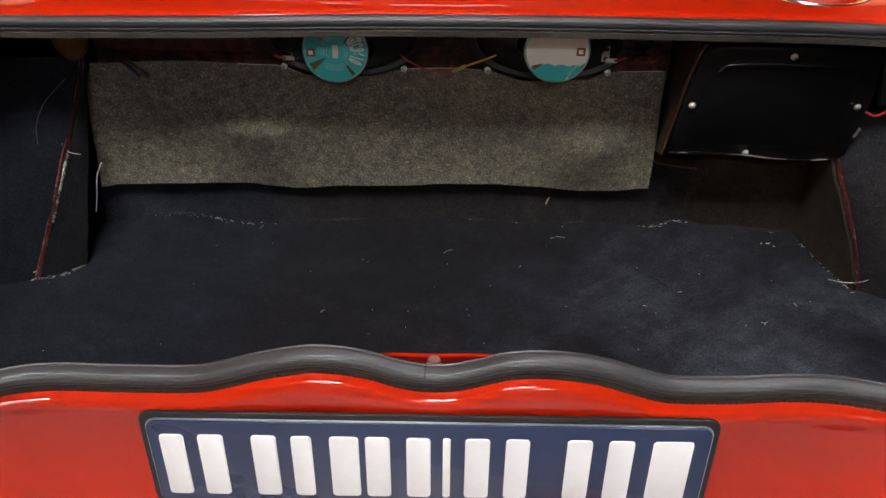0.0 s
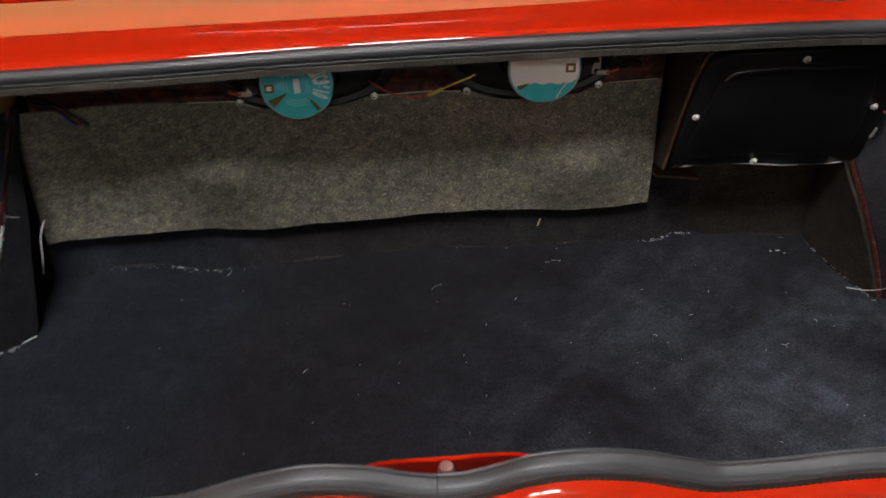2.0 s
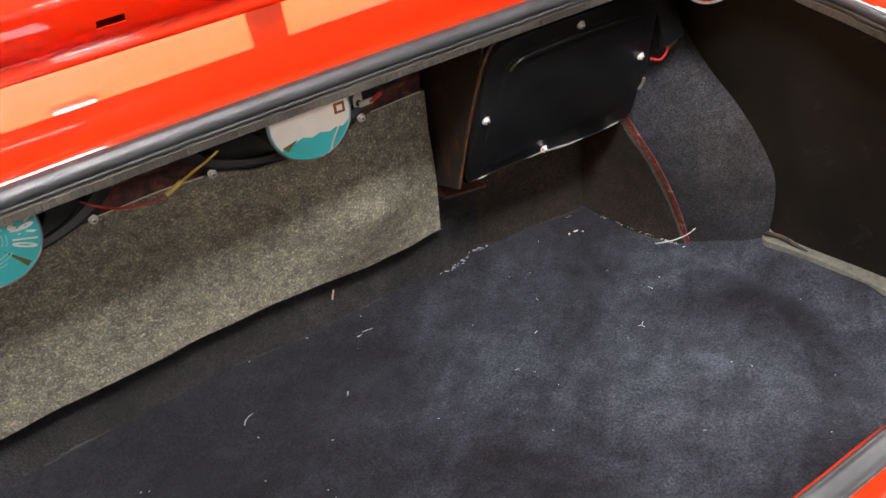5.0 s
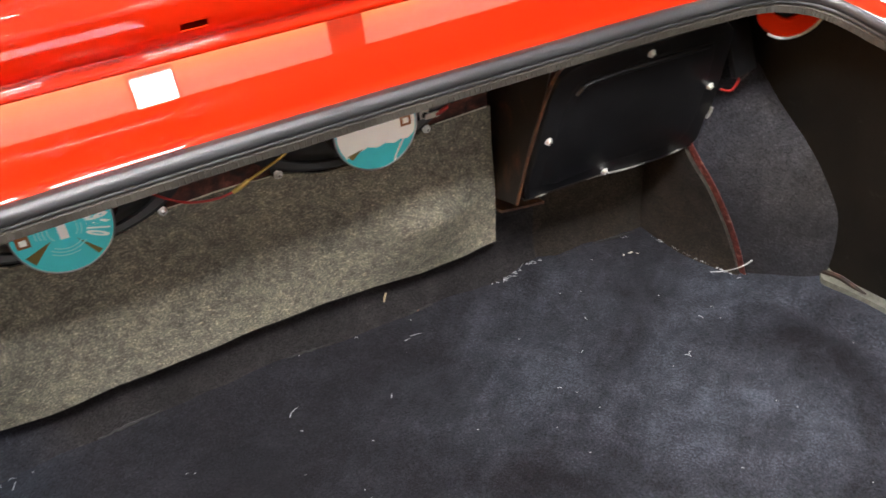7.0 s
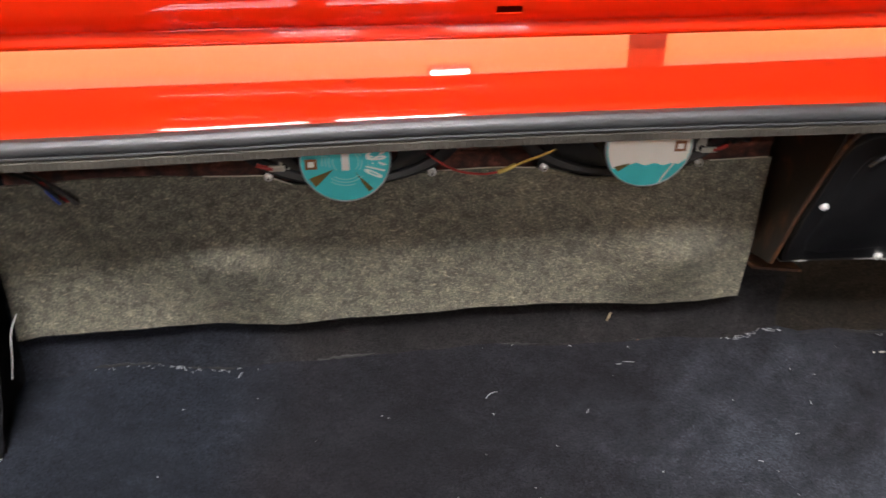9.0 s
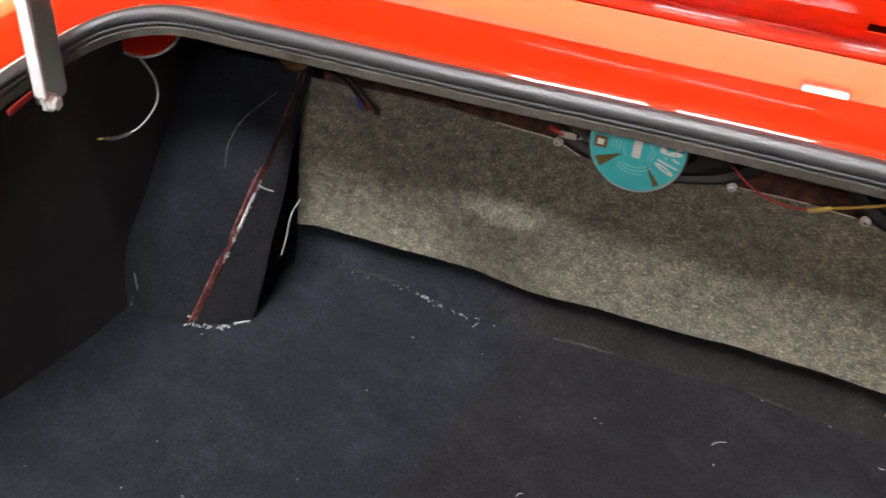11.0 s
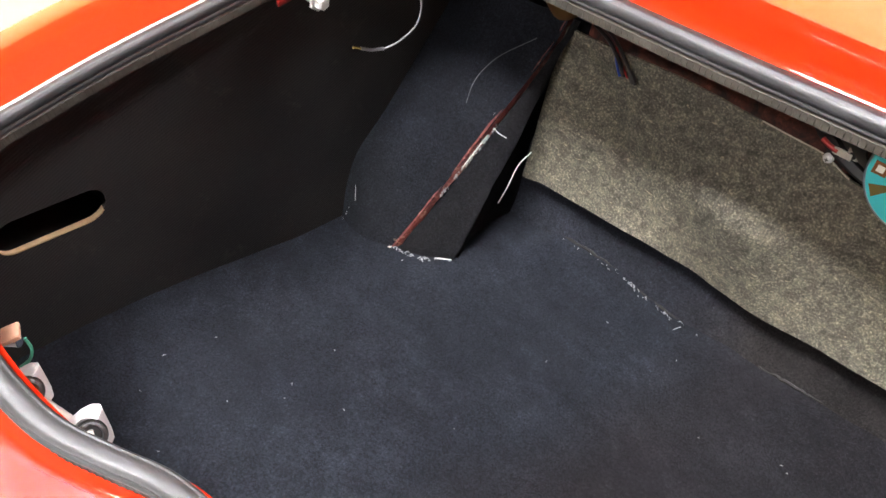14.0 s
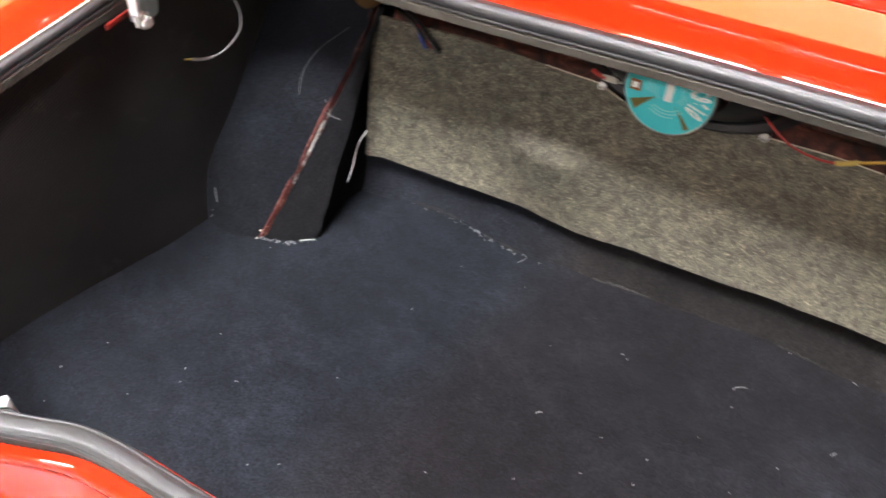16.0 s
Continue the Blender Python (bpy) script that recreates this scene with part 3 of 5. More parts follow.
def car_body():
    th = thing("car_body", "glossy bright red painted rear body of a classic car", "car", (0, 0.2, -0.2))
    inv = Matrix.Translation((0, -0.2, 0.2))

    def add(name, bm, m, label="", **k):
        ob = part(name, bm, m, th, label, **k)
        ob.matrix_parent_inverse = inv
        return ob
    # skin round the opening, split into deck, wings and tail
    rings = []
    for p, o, up in FRAMES:
        wf, wt = max(0, o.y) ** 2, max(0, -o.y) ** 2
        ws = 1 - wf - wt
        rings.append([p + o * (wf * f[0] + ws * s[0] + wt * t[0]) + Vector((0, 0, 1)) * (wf * f[1] + ws * s[1] + wt * t[1]) for f, s, t in zip(FRONT, SIDE, TAIL)])
        # the deck itself lies flatter than the edge of the opening
        for j in range(6, len(FRONT)):
            rings[-1][j].z += wf * smooth(5, 8, j) * (0.403 + 0.0135 * p.x - p.z)
        # the tail itself is smooth below the wavy edge
        k = wt * (1 - smooth(0.36, 0.5, abs(p.x)))
        for j in range(5, len(TAIL)):
            q, f = rings[-1][j], k * smooth(4, 7, j)
            q.y += f * (0.0135 - max(0, TAIL[j][0] - 0.02) - q.y)
            q.z += f * (0.222 + TAIL[j][1] - q.z)
    n = len(rings)

    def zone(i):
        p, o, up = FRAMES[i]
        if p.y > 0.42 and abs(p.x) < 0.63:
            return "rear_deck"
        if p.y < 0.02 or abs(p.x) < 0.5:
            return "tail_panel"
        return "left_wing" if p.x < 0 else "right_wing"
    for name in ("rear_deck", "tail_panel", "left_wing", "right_wing"):
        bm = bmesh.new()
        cache = {}

        def v(i, j):
            if (i, j) not in cache:
                cache[(i, j)] = bm.verts.new(rings[i][j])
            return cache[(i, j)]
        for i in range(n):
            if zone(i) == name:
                for j in range(len(FRONT) - 1):
                    bm.faces.new((v(i, j), v((i + 1) % n, j), v((i + 1) % n, j + 1), v(i, j + 1)))
        add(name, bm, RED, sharp=60)
    # pale edging between the paint and the rubber along both sides
    for sx in (-1, 1):
        bm = bmesh.new()
        run = [(p, o, up) for p, o, up in STRIP if p.x * sx > 0.5 and 0.0 < p.y < 0.44]
        rows = [[bm.verts.new(p + o * a + up * b) for a, b in ((0.0074, -0.002), (0.0078, 0.0028), (0.0084, 0.0036), (0.0094, 0.0034), (0.01, 0.0008))] for p, o, up in run]
        for a, b in zip(rows, rows[1:]):
            for k in range(4):
                bm.faces.new((a[k], a[k + 1], b[k + 1], b[k]))
        add("edging", bm, EDGING, "narrow white edging beside the rubber seal")
    # boot floor pan and inner walls, unseen metal under the carpets
    bm = bmesh.new()
    box(bm, (0, 0.33, -0.02), (1.5, 0.72, 0.012))
    add("floor_pan", bm, BROWN)
    bm = bmesh.new()
    box(bm, (0, 0.655, 0.17), (1.46, 0.012, 0.44))
    add("bulkhead", bm, RUST, "dark red rusty painted bulkhead")
    # wheels under the wings, so that the car stands on the floor
    for sx in (-1, 1):
        c = Matrix.Translation((sx * 0.66, 0.5, GROUND_Z + 0.25)) @ Matrix.Rotation(radians(90), 4, "Y")
        bm = bmesh.new()
        lathe(bm, [(0.17, -0.07), (0.22, -0.085), (0.245, -0.07), (0.25, -0.04), (0.25, 0.04), (0.245, 0.07), (0.22, 0.085), (0.17, 0.07)], c, 48)
        wheel = add("wheel", bm, RUBBER, "black rubber tyre")
        bm = bmesh.new()
        lathe(bm, [(0.175, -0.07), (0.165, -0.03), (0.1, -0.02), (0.0, -0.03), (0.0, 0.03), (0.1, 0.02), (0.165, 0.03), (0.175, 0.07)], c, 48)
        part("rim", bm, STEEL, wheel, "plain steel wheel rim")
    # pressed flange above the felt board, rough with rust
    bm = bmesh.new()

    def flange(u, v):
        x = -0.5 + 0.83 * u
        z = 0.272 + 0.11 * v
        y = 0.626 + 0.012 * v - 0.006 * math.exp(-((z - 0.305) / 0.008) ** 2)
        return (x, y + 0.0015 * noise.noise(Vector((x * 60, z * 60, 0))), z)
    grid(bm, flange, 120, 14)
    thicken(bm, 0.002)
    add("bulkhead_flange", bm, RUST, "rust-red pressed flange with peeling paint")
    return th


BODY = car_body()


# ---- lid ----
def boot_lid():
    base = Vector((0, 0.603, 0.4335))
    th = thing("boot_lid", "raised glossy red boot lid seen from inside", "boot lid", base)
    lean = radians(22)
    rise = Vector((0, -math.sin(lean), math.cos(lean)))
    face = Vector((0, -math.cos(lean), -math.sin(lean)))
    prof = ((0.0, -0.012), (0.0, 0.0), (0.003, 0.004), (0.008, 0.004), (0.011, 0.001), (0.0135, -0.003), (0.017, -0.004), (0.0195, -0.001), (0.03, 0.003),
            (0.033, 0.0045), (0.042, 0.005), (0.066, 0.007), (0.072, 0.004), (0.077, -0.008), (0.09, -0.014), (0.3, -0.014), (0.42, -0.01), (0.45, 0.004), (0.52, 0.004), (0.54, -0.01))
    xs = sorted([-0.56 + 0.04 * i for i in range(29)] + [0.006, 0.031])
    slot_rows = (9, 10)

    def at(x, s, d):
        return rise * s + face * d + Vector((x, 0, 0.008 * x))
    bm = bmesh.new()
    vs = [[bm.verts.new(at(x, s, d)) for s, d in prof] for x in xs]
    for i in range(len(xs) - 1):
        for j in range(len(prof) - 1):
            if j == slot_rows[0] and xs[i] >= 0.0055 and xs[i + 1] <= 0.0315:
                continue
            bm.faces.new((vs[i][j], vs[i + 1][j], vs[i + 1][j + 1], vs[i][j + 1]))
    thicken(bm, 0.0012)
    part("inner_panel", bm, RED, th, "pressed red inner panel with a slot", sharp=70)
    bm = bmesh.new()

    def outer(u, v):
        x = -0.57 + 1.14 * u
        s = -0.004 + 0.556 * v
        return at(x, s, -0.02 - 0.02 * math.sin(math.pi * v))
    grid(bm, outer, 24, 12)
    thicken(bm, 0.0015)
    part("outer_skin", bm, RED, th)
    for x in (-0.3, 0.3):
        bm = bmesh.new()
        pts = [at(x + dx, s, d) for dx, s, d in ((-0.16, 0.16, -0.008), (-0.15, 0.26, -0.006), (0.15, 0.26, -0.006), (0.16, 0.16, -0.008))]
        tube(bm, pts + pts[:1], 0.006, 8, 8)
        part("stiffener", bm, RED, th)
    return th


boot_lid()


def hinge_arm(x, y, z, turn):
    """A hook cut from thick sheet: an arc below, one leg rising, with rolled edges."""
    th = thing("hinge_arm", "red painted curved boot lid hinge arm", "hinge", (x, y, z), "lid hinges")
    m = Matrix.Rotation(radians(turn), 4, "Z") @ BACK
    mid = [(-0.031, 0.012), (-0.028, -0.006), (-0.018, -0.022), (0.0, -0.03), (0.018, -0.023), (0.029, -0.006), (0.033, 0.02), (0.034, 0.06), (0.034, 0.11)]
    P = [Vector((a, b, 0)) for a, b in mid]
    P = spline(P, 6)
    bm = bmesh.new()
    rows = []
    for i, p in enumerate(P):
        t = (P[min(i + 1, len(P) - 1)] - P[max(i - 1, 0)]).normalized()
        s = Vector((t.y, -t.x, 0))
        w = 0.005 + 0.0055 * smooth(0, 14, i)
        rows.append([bm.verts.new(m @ (p + s * a * w + Vector((0, 0, h)))) for a, h in ((-1, -0.004), (-1, 0.002), (-0.75, 0.004), (0.75, 0.004), (1, 0.002), (1, -0.004))])
    for a, b in zip(rows, rows[1:]):
        for k in range(6):
            bm.faces.new((a[k], a[(k + 1) % 6], b[(k + 1) % 6], b[k]))
    bm.faces.new(rows[0][::-1])
    bm.faces.new(rows[-1])
    part("arm", bm, RED, th, sharp=35)
    bm = bmesh.new()
    tube(bm, [m @ (p + Vector((0.0, 0.0, 0.002)) + Vector((P[min(i + 1, len(P) - 1)].y - P[max(i - 1, 0)].y, P[max(i - 1, 0)].x - P[min(i + 1, len(P) - 1)].x, 0)).normalized() * 0.0115) for i, p in list(enumerate(P))[14:]], 0.0018, 8, 2)
    part("worn_rim", bm, WORN_GLINT, th, "edge worn to grey metal")


hinge_arm(-0.63, 0.49, 0.365, 35)
hinge_arm(0.611, 0.46, 0.388, -35)


def interp(x, table):
    for (a, va), (b, vb) in zip(table, table[1:]):
        if x <= b:
            return va + (vb - va) * smooth(a, b, x)
    return table[-1][1]


def wall_left(y, z):
    return -0.672 - 0.03 * smooth(0.46, 0.15, y) + 0.085 * max(0, z)


def wall_right(y, z):
    return 0.704 + 0.025 * smooth(0.42, 0.2, y) - 0.16 * max(0, z - 0.02)


# ---- carpets ----
SEAM = ((-0.7, 0.004), (-0.533, 0.003), (-0.5, 0.005), (-0.46, 0.018), (-0.42, 0.022), (-0.38, 0.021), (-0.34, 0.012), (-0.3, 0.008), (-0.22, 0.014), (-0.1, 0.02), (0.02, 0.025), (0.1, 0.0225), (0.22, 0.021), (0.3, 0.02), (0.34, 0.018), (0.385, 0.03), (0.43, 0.018), (0.537, 0.013), (0.72, 0.006))


def floor_z(x, y):
    z = 0.0035 * wob(x, y, 3.0, 5.0) + 0.0012 * wob(x, y, 9.0, 22.0)
    z += interp(x, SEAM) * smooth(0.53, 0.634, y) ** 1.3
    # the edge by the right wheel arch turns up along a crease
    crease = interp(y, ((0.1, 0.71), (0.24, 0.69), (0.3, 0.649), (0.363, 0.636), (0.435, 0.624), (0.5, 0.61)))
    hold = smooth(0.14, 0.22, y) * smooth(0.5, 0.44, y)
    z += hold * (0.011 * smooth(-0.006, 0.03, x - crease) - 0.003 * math.exp(-((x - crease + 0.004) / 0.007) ** 2))
    # long faint ripples in the loose cloth
    z += 0.0016 * math.sin(26 * (x + 0.5 * y) + 4 * wob(x, y, 7.0, 3.0)) * smooth(-0.3, 0.1, x)
    z += 0.003 * smooth(0.64, 0.71, x) * (1 + wob(x, y, 1.0, 8.0))
    return z


def floor_carpet():
    bm = bmesh.new()

    def f(u, v):
        y = 0.028 + 0.604 * v
        x = wall_left(y, 0) - 0.004 + (wall_right(y, 0) - wall_left(y, 0) + 0.008) * u
        if v == 1:
            y += 0.006 * wob(x, 0, 0, 24) + 0.005 * wob(x, 0, 5, 80)
        return (x, y, floor_z(x, y))
    grid(bm, f, 220, 100)
    thicken(bm, 0.006)
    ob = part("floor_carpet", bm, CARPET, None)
    return tagged(ob, "worn dark navy dusty boot carpet with lint and light painted in on the right", "carpet")


floor_carpet()


def cloth(name, f, nu, nv, m, label, thick=0.005):
    bm = bmesh.new()
    grid(bm, f, nu, nv)
    thicken(bm, thick)
    return tagged(part(name, bm, m), label, "carpet")


def bulk(u, v):
    x = -0.55 + 0.945 * u
    z0 = max(0.0, interp(x, SEAM) - 0.004)
    z = z0 + (0.30 - z0) * v ** 1.4
    y = 0.64 + 0.003 * wob(x, z, 0, 14) + 0.0012 * wob(x, z, 3, 50) - 0.013 * max(0, 1 - (z - z0) / 0.05) ** 2
    return (x, y, z)


cloth("bulkhead_carpet", bulk, 130, 40, CARPET_S, "dark charcoal carpet hanging on the boot bulkhead")


def pocket(u, v):
    x = 0.396 + 0.186 * u
    z = 0.008 + 0.20 * v
    return (x, 0.637 + 0.012 * v + 0.0015 * wob(x, z, 2, 20), z)


cloth("pocket_carpet", pocket, 20, 14, CARPET_R, "dirty brownish black carpet below the cover panel")


def strip_between(a, b, bulge=0.0, way=(0, -1, 0), s=0.0015):
    A, B, W = spline(a, 10), spline(b, 10), Vector(way)

    def f(u, v):
        def at(P, t):
            k = t * (len(P) - 1)
            i = min(int(k), len(P) - 2)
            return P[i].lerp(P[i + 1], k - i)
        p = at(A, v).lerp(at(B, v), u)
        p = p + W * (bulge * 4 * u * (1 - u))
        return p + W * s * wob(p.x, p.y, p.z, 25)
    return f


L_SEAM = [(-0.594, 0.465, 0.0), (-0.569, 0.507, 0.088), (-0.544, 0.549, 0.176), (-0.519, 0.590, 0.264), (-0.512, 0.602, 0.30)]
L_SEAM2 = [(-0.588, 0.467, 0.0), (-0.561, 0.510, 0.088), (-0.537, 0.551, 0.176), (-0.515, 0.591, 0.264), (-0.508, 0.602, 0.30)]
cloth("wheel_arch_carpet", strip_between(
    [(-0.676, 0.462, 0.0), (-0.674, 0.466, 0.094), (-0.668, 0.5, 0.14), (-0.662, 0.532, 0.189), (-0.65, 0.6, 0.3)], L_SEAM, 0.012),
    24, 30, CARPET_L, "dark navy carpet over the wheel arch, edge torn")


def gusset(u, v):
    """One sheet from the bare flange to the bulkhead, bent round a soft crease."""
    def at(P):
        k = v * (len(P) - 1)
        i = min(int(k), len(P) - 2)
        return P[i].lerp(P[i + 1], k - i)
    a, b = at(GUSSET[0]), at(GUSSET[1])
    p = a.lerp(b, u)
    p.y -= 0.004 * math.sin(math.pi * u) * (1 - v)
    # creases across the cloth and a puckered hem
    p.y -= 0.003 * wob(p.x, p.z, 1.0, 55) + 0.0018 * wob(p.x * 0.3, p.z, 6.0, 150) * (1 - v)
    if v == 0:
        p.z += 0.004 * wob(u * 6, 2.0, 0, 1) + 0.002
    return p


GUSSET = [spline(P, 10) for P in (L_SEAM2, [(-0.532, 0.503, 0.001), (-0.526, 0.528, 0.07), (-0.52, 0.563, 0.16), (-0.512, 0.595, 0.264), (-0.504, 0.606, 0.30)])]
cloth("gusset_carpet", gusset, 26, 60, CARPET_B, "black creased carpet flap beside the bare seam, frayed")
# the side sheet has a darker base colour than the flap
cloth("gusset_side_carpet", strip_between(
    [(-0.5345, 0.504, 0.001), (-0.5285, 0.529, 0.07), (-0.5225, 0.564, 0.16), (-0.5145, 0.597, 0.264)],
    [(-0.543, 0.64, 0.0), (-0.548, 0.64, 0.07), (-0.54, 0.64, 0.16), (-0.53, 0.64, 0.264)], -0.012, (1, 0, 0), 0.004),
    20, 40, CARPET_D, "near-black hollow sheet on the side of the gusset")
R_SEAM = [(0.626, 0.482, 0.0), (0.606, 0.492, 0.07), (0.582, 0.508, 0.135), (0.566, 0.546, 0.192), (0.556, 0.575, 0.25)]
R_SEAM2 = [(0.632, 0.479, 0.0), (0.613, 0.489, 0.07), (0.590, 0.505, 0.135), (0.574, 0.543, 0.192), (0.563, 0.575, 0.25)]
cloth("gusset_carpet", strip_between(
    [(0.580, 0.632, 0.008), (0.58, 0.632, 0.07), (0.58, 0.632, 0.14), (0.58, 0.632, 0.2), (0.58, 0.632, 0.25)], R_SEAM, 0.006, (-1, 0, 0)),
    16, 24, CARPET_R, "dark carpet flap beside the bare seam under the cover panel")
cloth("wheel_arch_carpet", strip_between(R_SEAM2 + [(0.56, 0.59, 0.33)],
    [(0.703, 0.412, 0.0), (0.694, 0.402, 0.06), (0.688, 0.404, 0.122), (0.68, 0.45, 0.194), (0.672, 0.505, 0.241), (0.65, 0.57, 0.32)], 0.014),
    24, 34, CARPET_A, "dusty charcoal carpet over the wheel arch with a curved edge")


def seam(name, pts, w, label, taper=0.0):
    """The bare painted flange between two carpet edges, with chipped, uneven sides."""
    P = spline(pts, 14)
    bm = bmesh.new()
    rows = []
    for i, p in enumerate(P):
        t = (P[min(i + 1, len(P) - 1)] - P[max(i - 1, 0)]).normalized()
        s = t.cross(Vector((0, -1, 0.2))).normalized()
        out = s.cross(t).normalized()
        if out.y > 0:
            out = -out
        ww = w * (1 + 0.3 * wob(i * 0.31, 0, len(name)) + 0.25 * wob(i * 1.3, 3, 0)) * (1 - taper * i / len(P))
        rows.append([bm.verts.new(p + s * a * ww + out * b) for a, b in ((-0.6, -0.004), (-0.5, 0.003), (-0.15, 0.0065), (0.2, 0.006), (0.5, 0.002), (0.6, -0.004))])
    for a, b in zip(rows, rows[1:]):
        for k in range(5):
            bm.faces.new((a[k], a[k + 1], b[k + 1], b[k]))
    thicken(bm, 0.001)
    return tagged(part(name, bm, OXIDE, None), label, "seam")


seam("bare_flange", [Vector(a).lerp(Vector(b), 0.3) + Vector((-0.002, 0, 0)) for a, b in zip(L_SEAM, L_SEAM2)], 0.0098, "bare chipped oxide red metal flange between carpets", 0.62)
seam("bare_flange", [Vector(a).lerp(Vector(b), 0.5) for a, b in zip(R_SEAM, R_SEAM2)], 0.0032, "bare oxide red metal flange between carpets")


# ---- side panels ----
def side_panel(name, fx, outline, hole, material, label, t):
    bm = bmesh.new()

    def loop(pts):
        vs = [bm.verts.new((fx(y, z), y, z)) for y, z in pts]
        return [bm.edges.new((vs[i], vs[(i + 1) % len(vs)])) for i in range(len(vs))]
    fine = []
    for (y0, z0), (y1, z1) in zip(outline, outline[1:] + outline[:1]):
        k = max(1, int(math.hypot(y1 - y0, z1 - z0) / 0.03))
        fine += [(y0 + (y1 - y0) * i / k, z0 + (z1 - z0) * i / k) for i in range(k)]
    es = loop(fine)
    if hole:
        es += loop(hole)
    bmesh.ops.triangle_fill(bm, edges=es, use_beauty=True)
    for _ in range(2):
        bmesh.ops.subdivide_edges(bm, edges=[e for e in bm.edges if not e.is_boundary], cuts=1)
        bmesh.ops.triangulate(bm, faces=bm.faces[:])
    for v in bm.verts:
        v.co.x = fx(v.co.y, v.co.z)
    r = bmesh.ops.extrude_face_region(bm, geom=bm.faces[:])
    for v in r["geom"]:
        if isinstance(v, bmesh.types.BMVert):
            v.co.x += t
    th = thing(name, label, "trim panel", (fx(0.3, 0), 0.3, 0))
    inv = Matrix.Translation((-fx(0.3, 0), -0.3, 0))
    ob = part("panel", bm, material, th, smooth=False)
    ob.matrix_parent_inverse = inv
    return th, inv


LOW, TOP = 0.0, ((0.645, 0.385), (0.45, 0.372), (0.3, 0.346), (0.16, 0.322), (0.07, 0.288), (0.02, 0.258), (-0.005, 0.225), (-0.005, 0.0))
hole = [(0.117 + x, 0.159 + y) for x, y in rounded(0.102, 0.036, 0.0175, 6)]
panel_l, inv_l = side_panel("side_panel", wall_left, [(0.645, 0.0)] + [(y, z) for y, z in TOP][:-1] + [(-0.005, 0.0)], hole, VINYL,
                            "black ribbed vinyl side panel with a cut-out slot", -0.0035)
# right panel: darker and browner than the left one, without ribs
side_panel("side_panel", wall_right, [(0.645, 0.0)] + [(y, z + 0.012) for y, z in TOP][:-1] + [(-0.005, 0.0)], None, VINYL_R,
           "dark brownish black vinyl side panel", 0.006)


def slot_lining():
    bm = bmesh.new()
    n = len(hole)
    rows = []
    for y, z in hole:
        cy, cz = 0.117, 0.159
        low = smooth(0.167, 0.151, z)
        k = 1 - 0.0012 * low / max(0.01, math.hypot(y - cy, z - cz))
        a = (wall_left(y, z) + 0.0006, cy + (y - cy) * k, cz + (z - cz) * k - 0.0004 * low)
        lift = 0.0015 * low * (1 + 1.2 * wob(y, 0, 0, 60))
        rows.append((bm.verts.new((wall_left(y, z) + 0.0012, y, z - 0.001 * low)), bm.verts.new(a), bm.verts.new((wall_left(y, z) - 0.0036, y, z + lift))))
    for i in range(n):
        a, b = rows[i], rows[(i + 1) % n]
        mz, my = (hole[i][1] + hole[(i + 1) % n][1]) / 2, (hole[i][0] + hole[(i + 1) % n][0]) / 2
        if mz < (0.166 if my < 0.1 else 0.149):
            bm.faces.new((a[0], b[0], b[1], a[1]))
            bm.faces.new((a[1], b[1], b[2], a[2]))
    ob = part("cut_edge", bm, TAN, panel_l, "raw tan fibreboard edge of the slot")
    ob.matrix_parent_inverse = inv_l
    bm = bmesh.new()
    box(bm, (-0.73, 0.117, 0.159), (0.07, 0.14, 0.08))
    bmesh.ops.delete(bm, geom=[f for f in bm.faces if f.normal.x > 0.9], context="FACES_ONLY")
    ob = part("cavity", bm, DARK, panel_l, "dark hollow behind the slot", smooth=False)
    ob.matrix_parent_inverse = inv_l


slot_lining()


# ---- felt board ----
BOARD_TOP = ((-0.515, 0.289), (-0.363, 0.295), (-0.235, 0.292), (-0.191, 0.279), (-0.106, 0.279), (-0.053, 0.291), (0.015, 0.293), (0.063, 0.291), (0.121, 0.277), (0.209, 0.281), (0.24, 0.293), (0.32, 0.295))
BOARD_LOW = ((-0.531, 0.08), (-0.5, 0.086), (-0.42, 0.09), (-0.34, 0.0925), (-0.3, 0.094), (-0.26, 0.09), (-0.22, 0.087), (-0.14, 0.093), (-0.06, 0.0945), (0.02, 0.1), (0.08, 0.101), (0.14, 0.098), (0.22, 0.093), (0.27, 0.094), (0.326, 0.099))


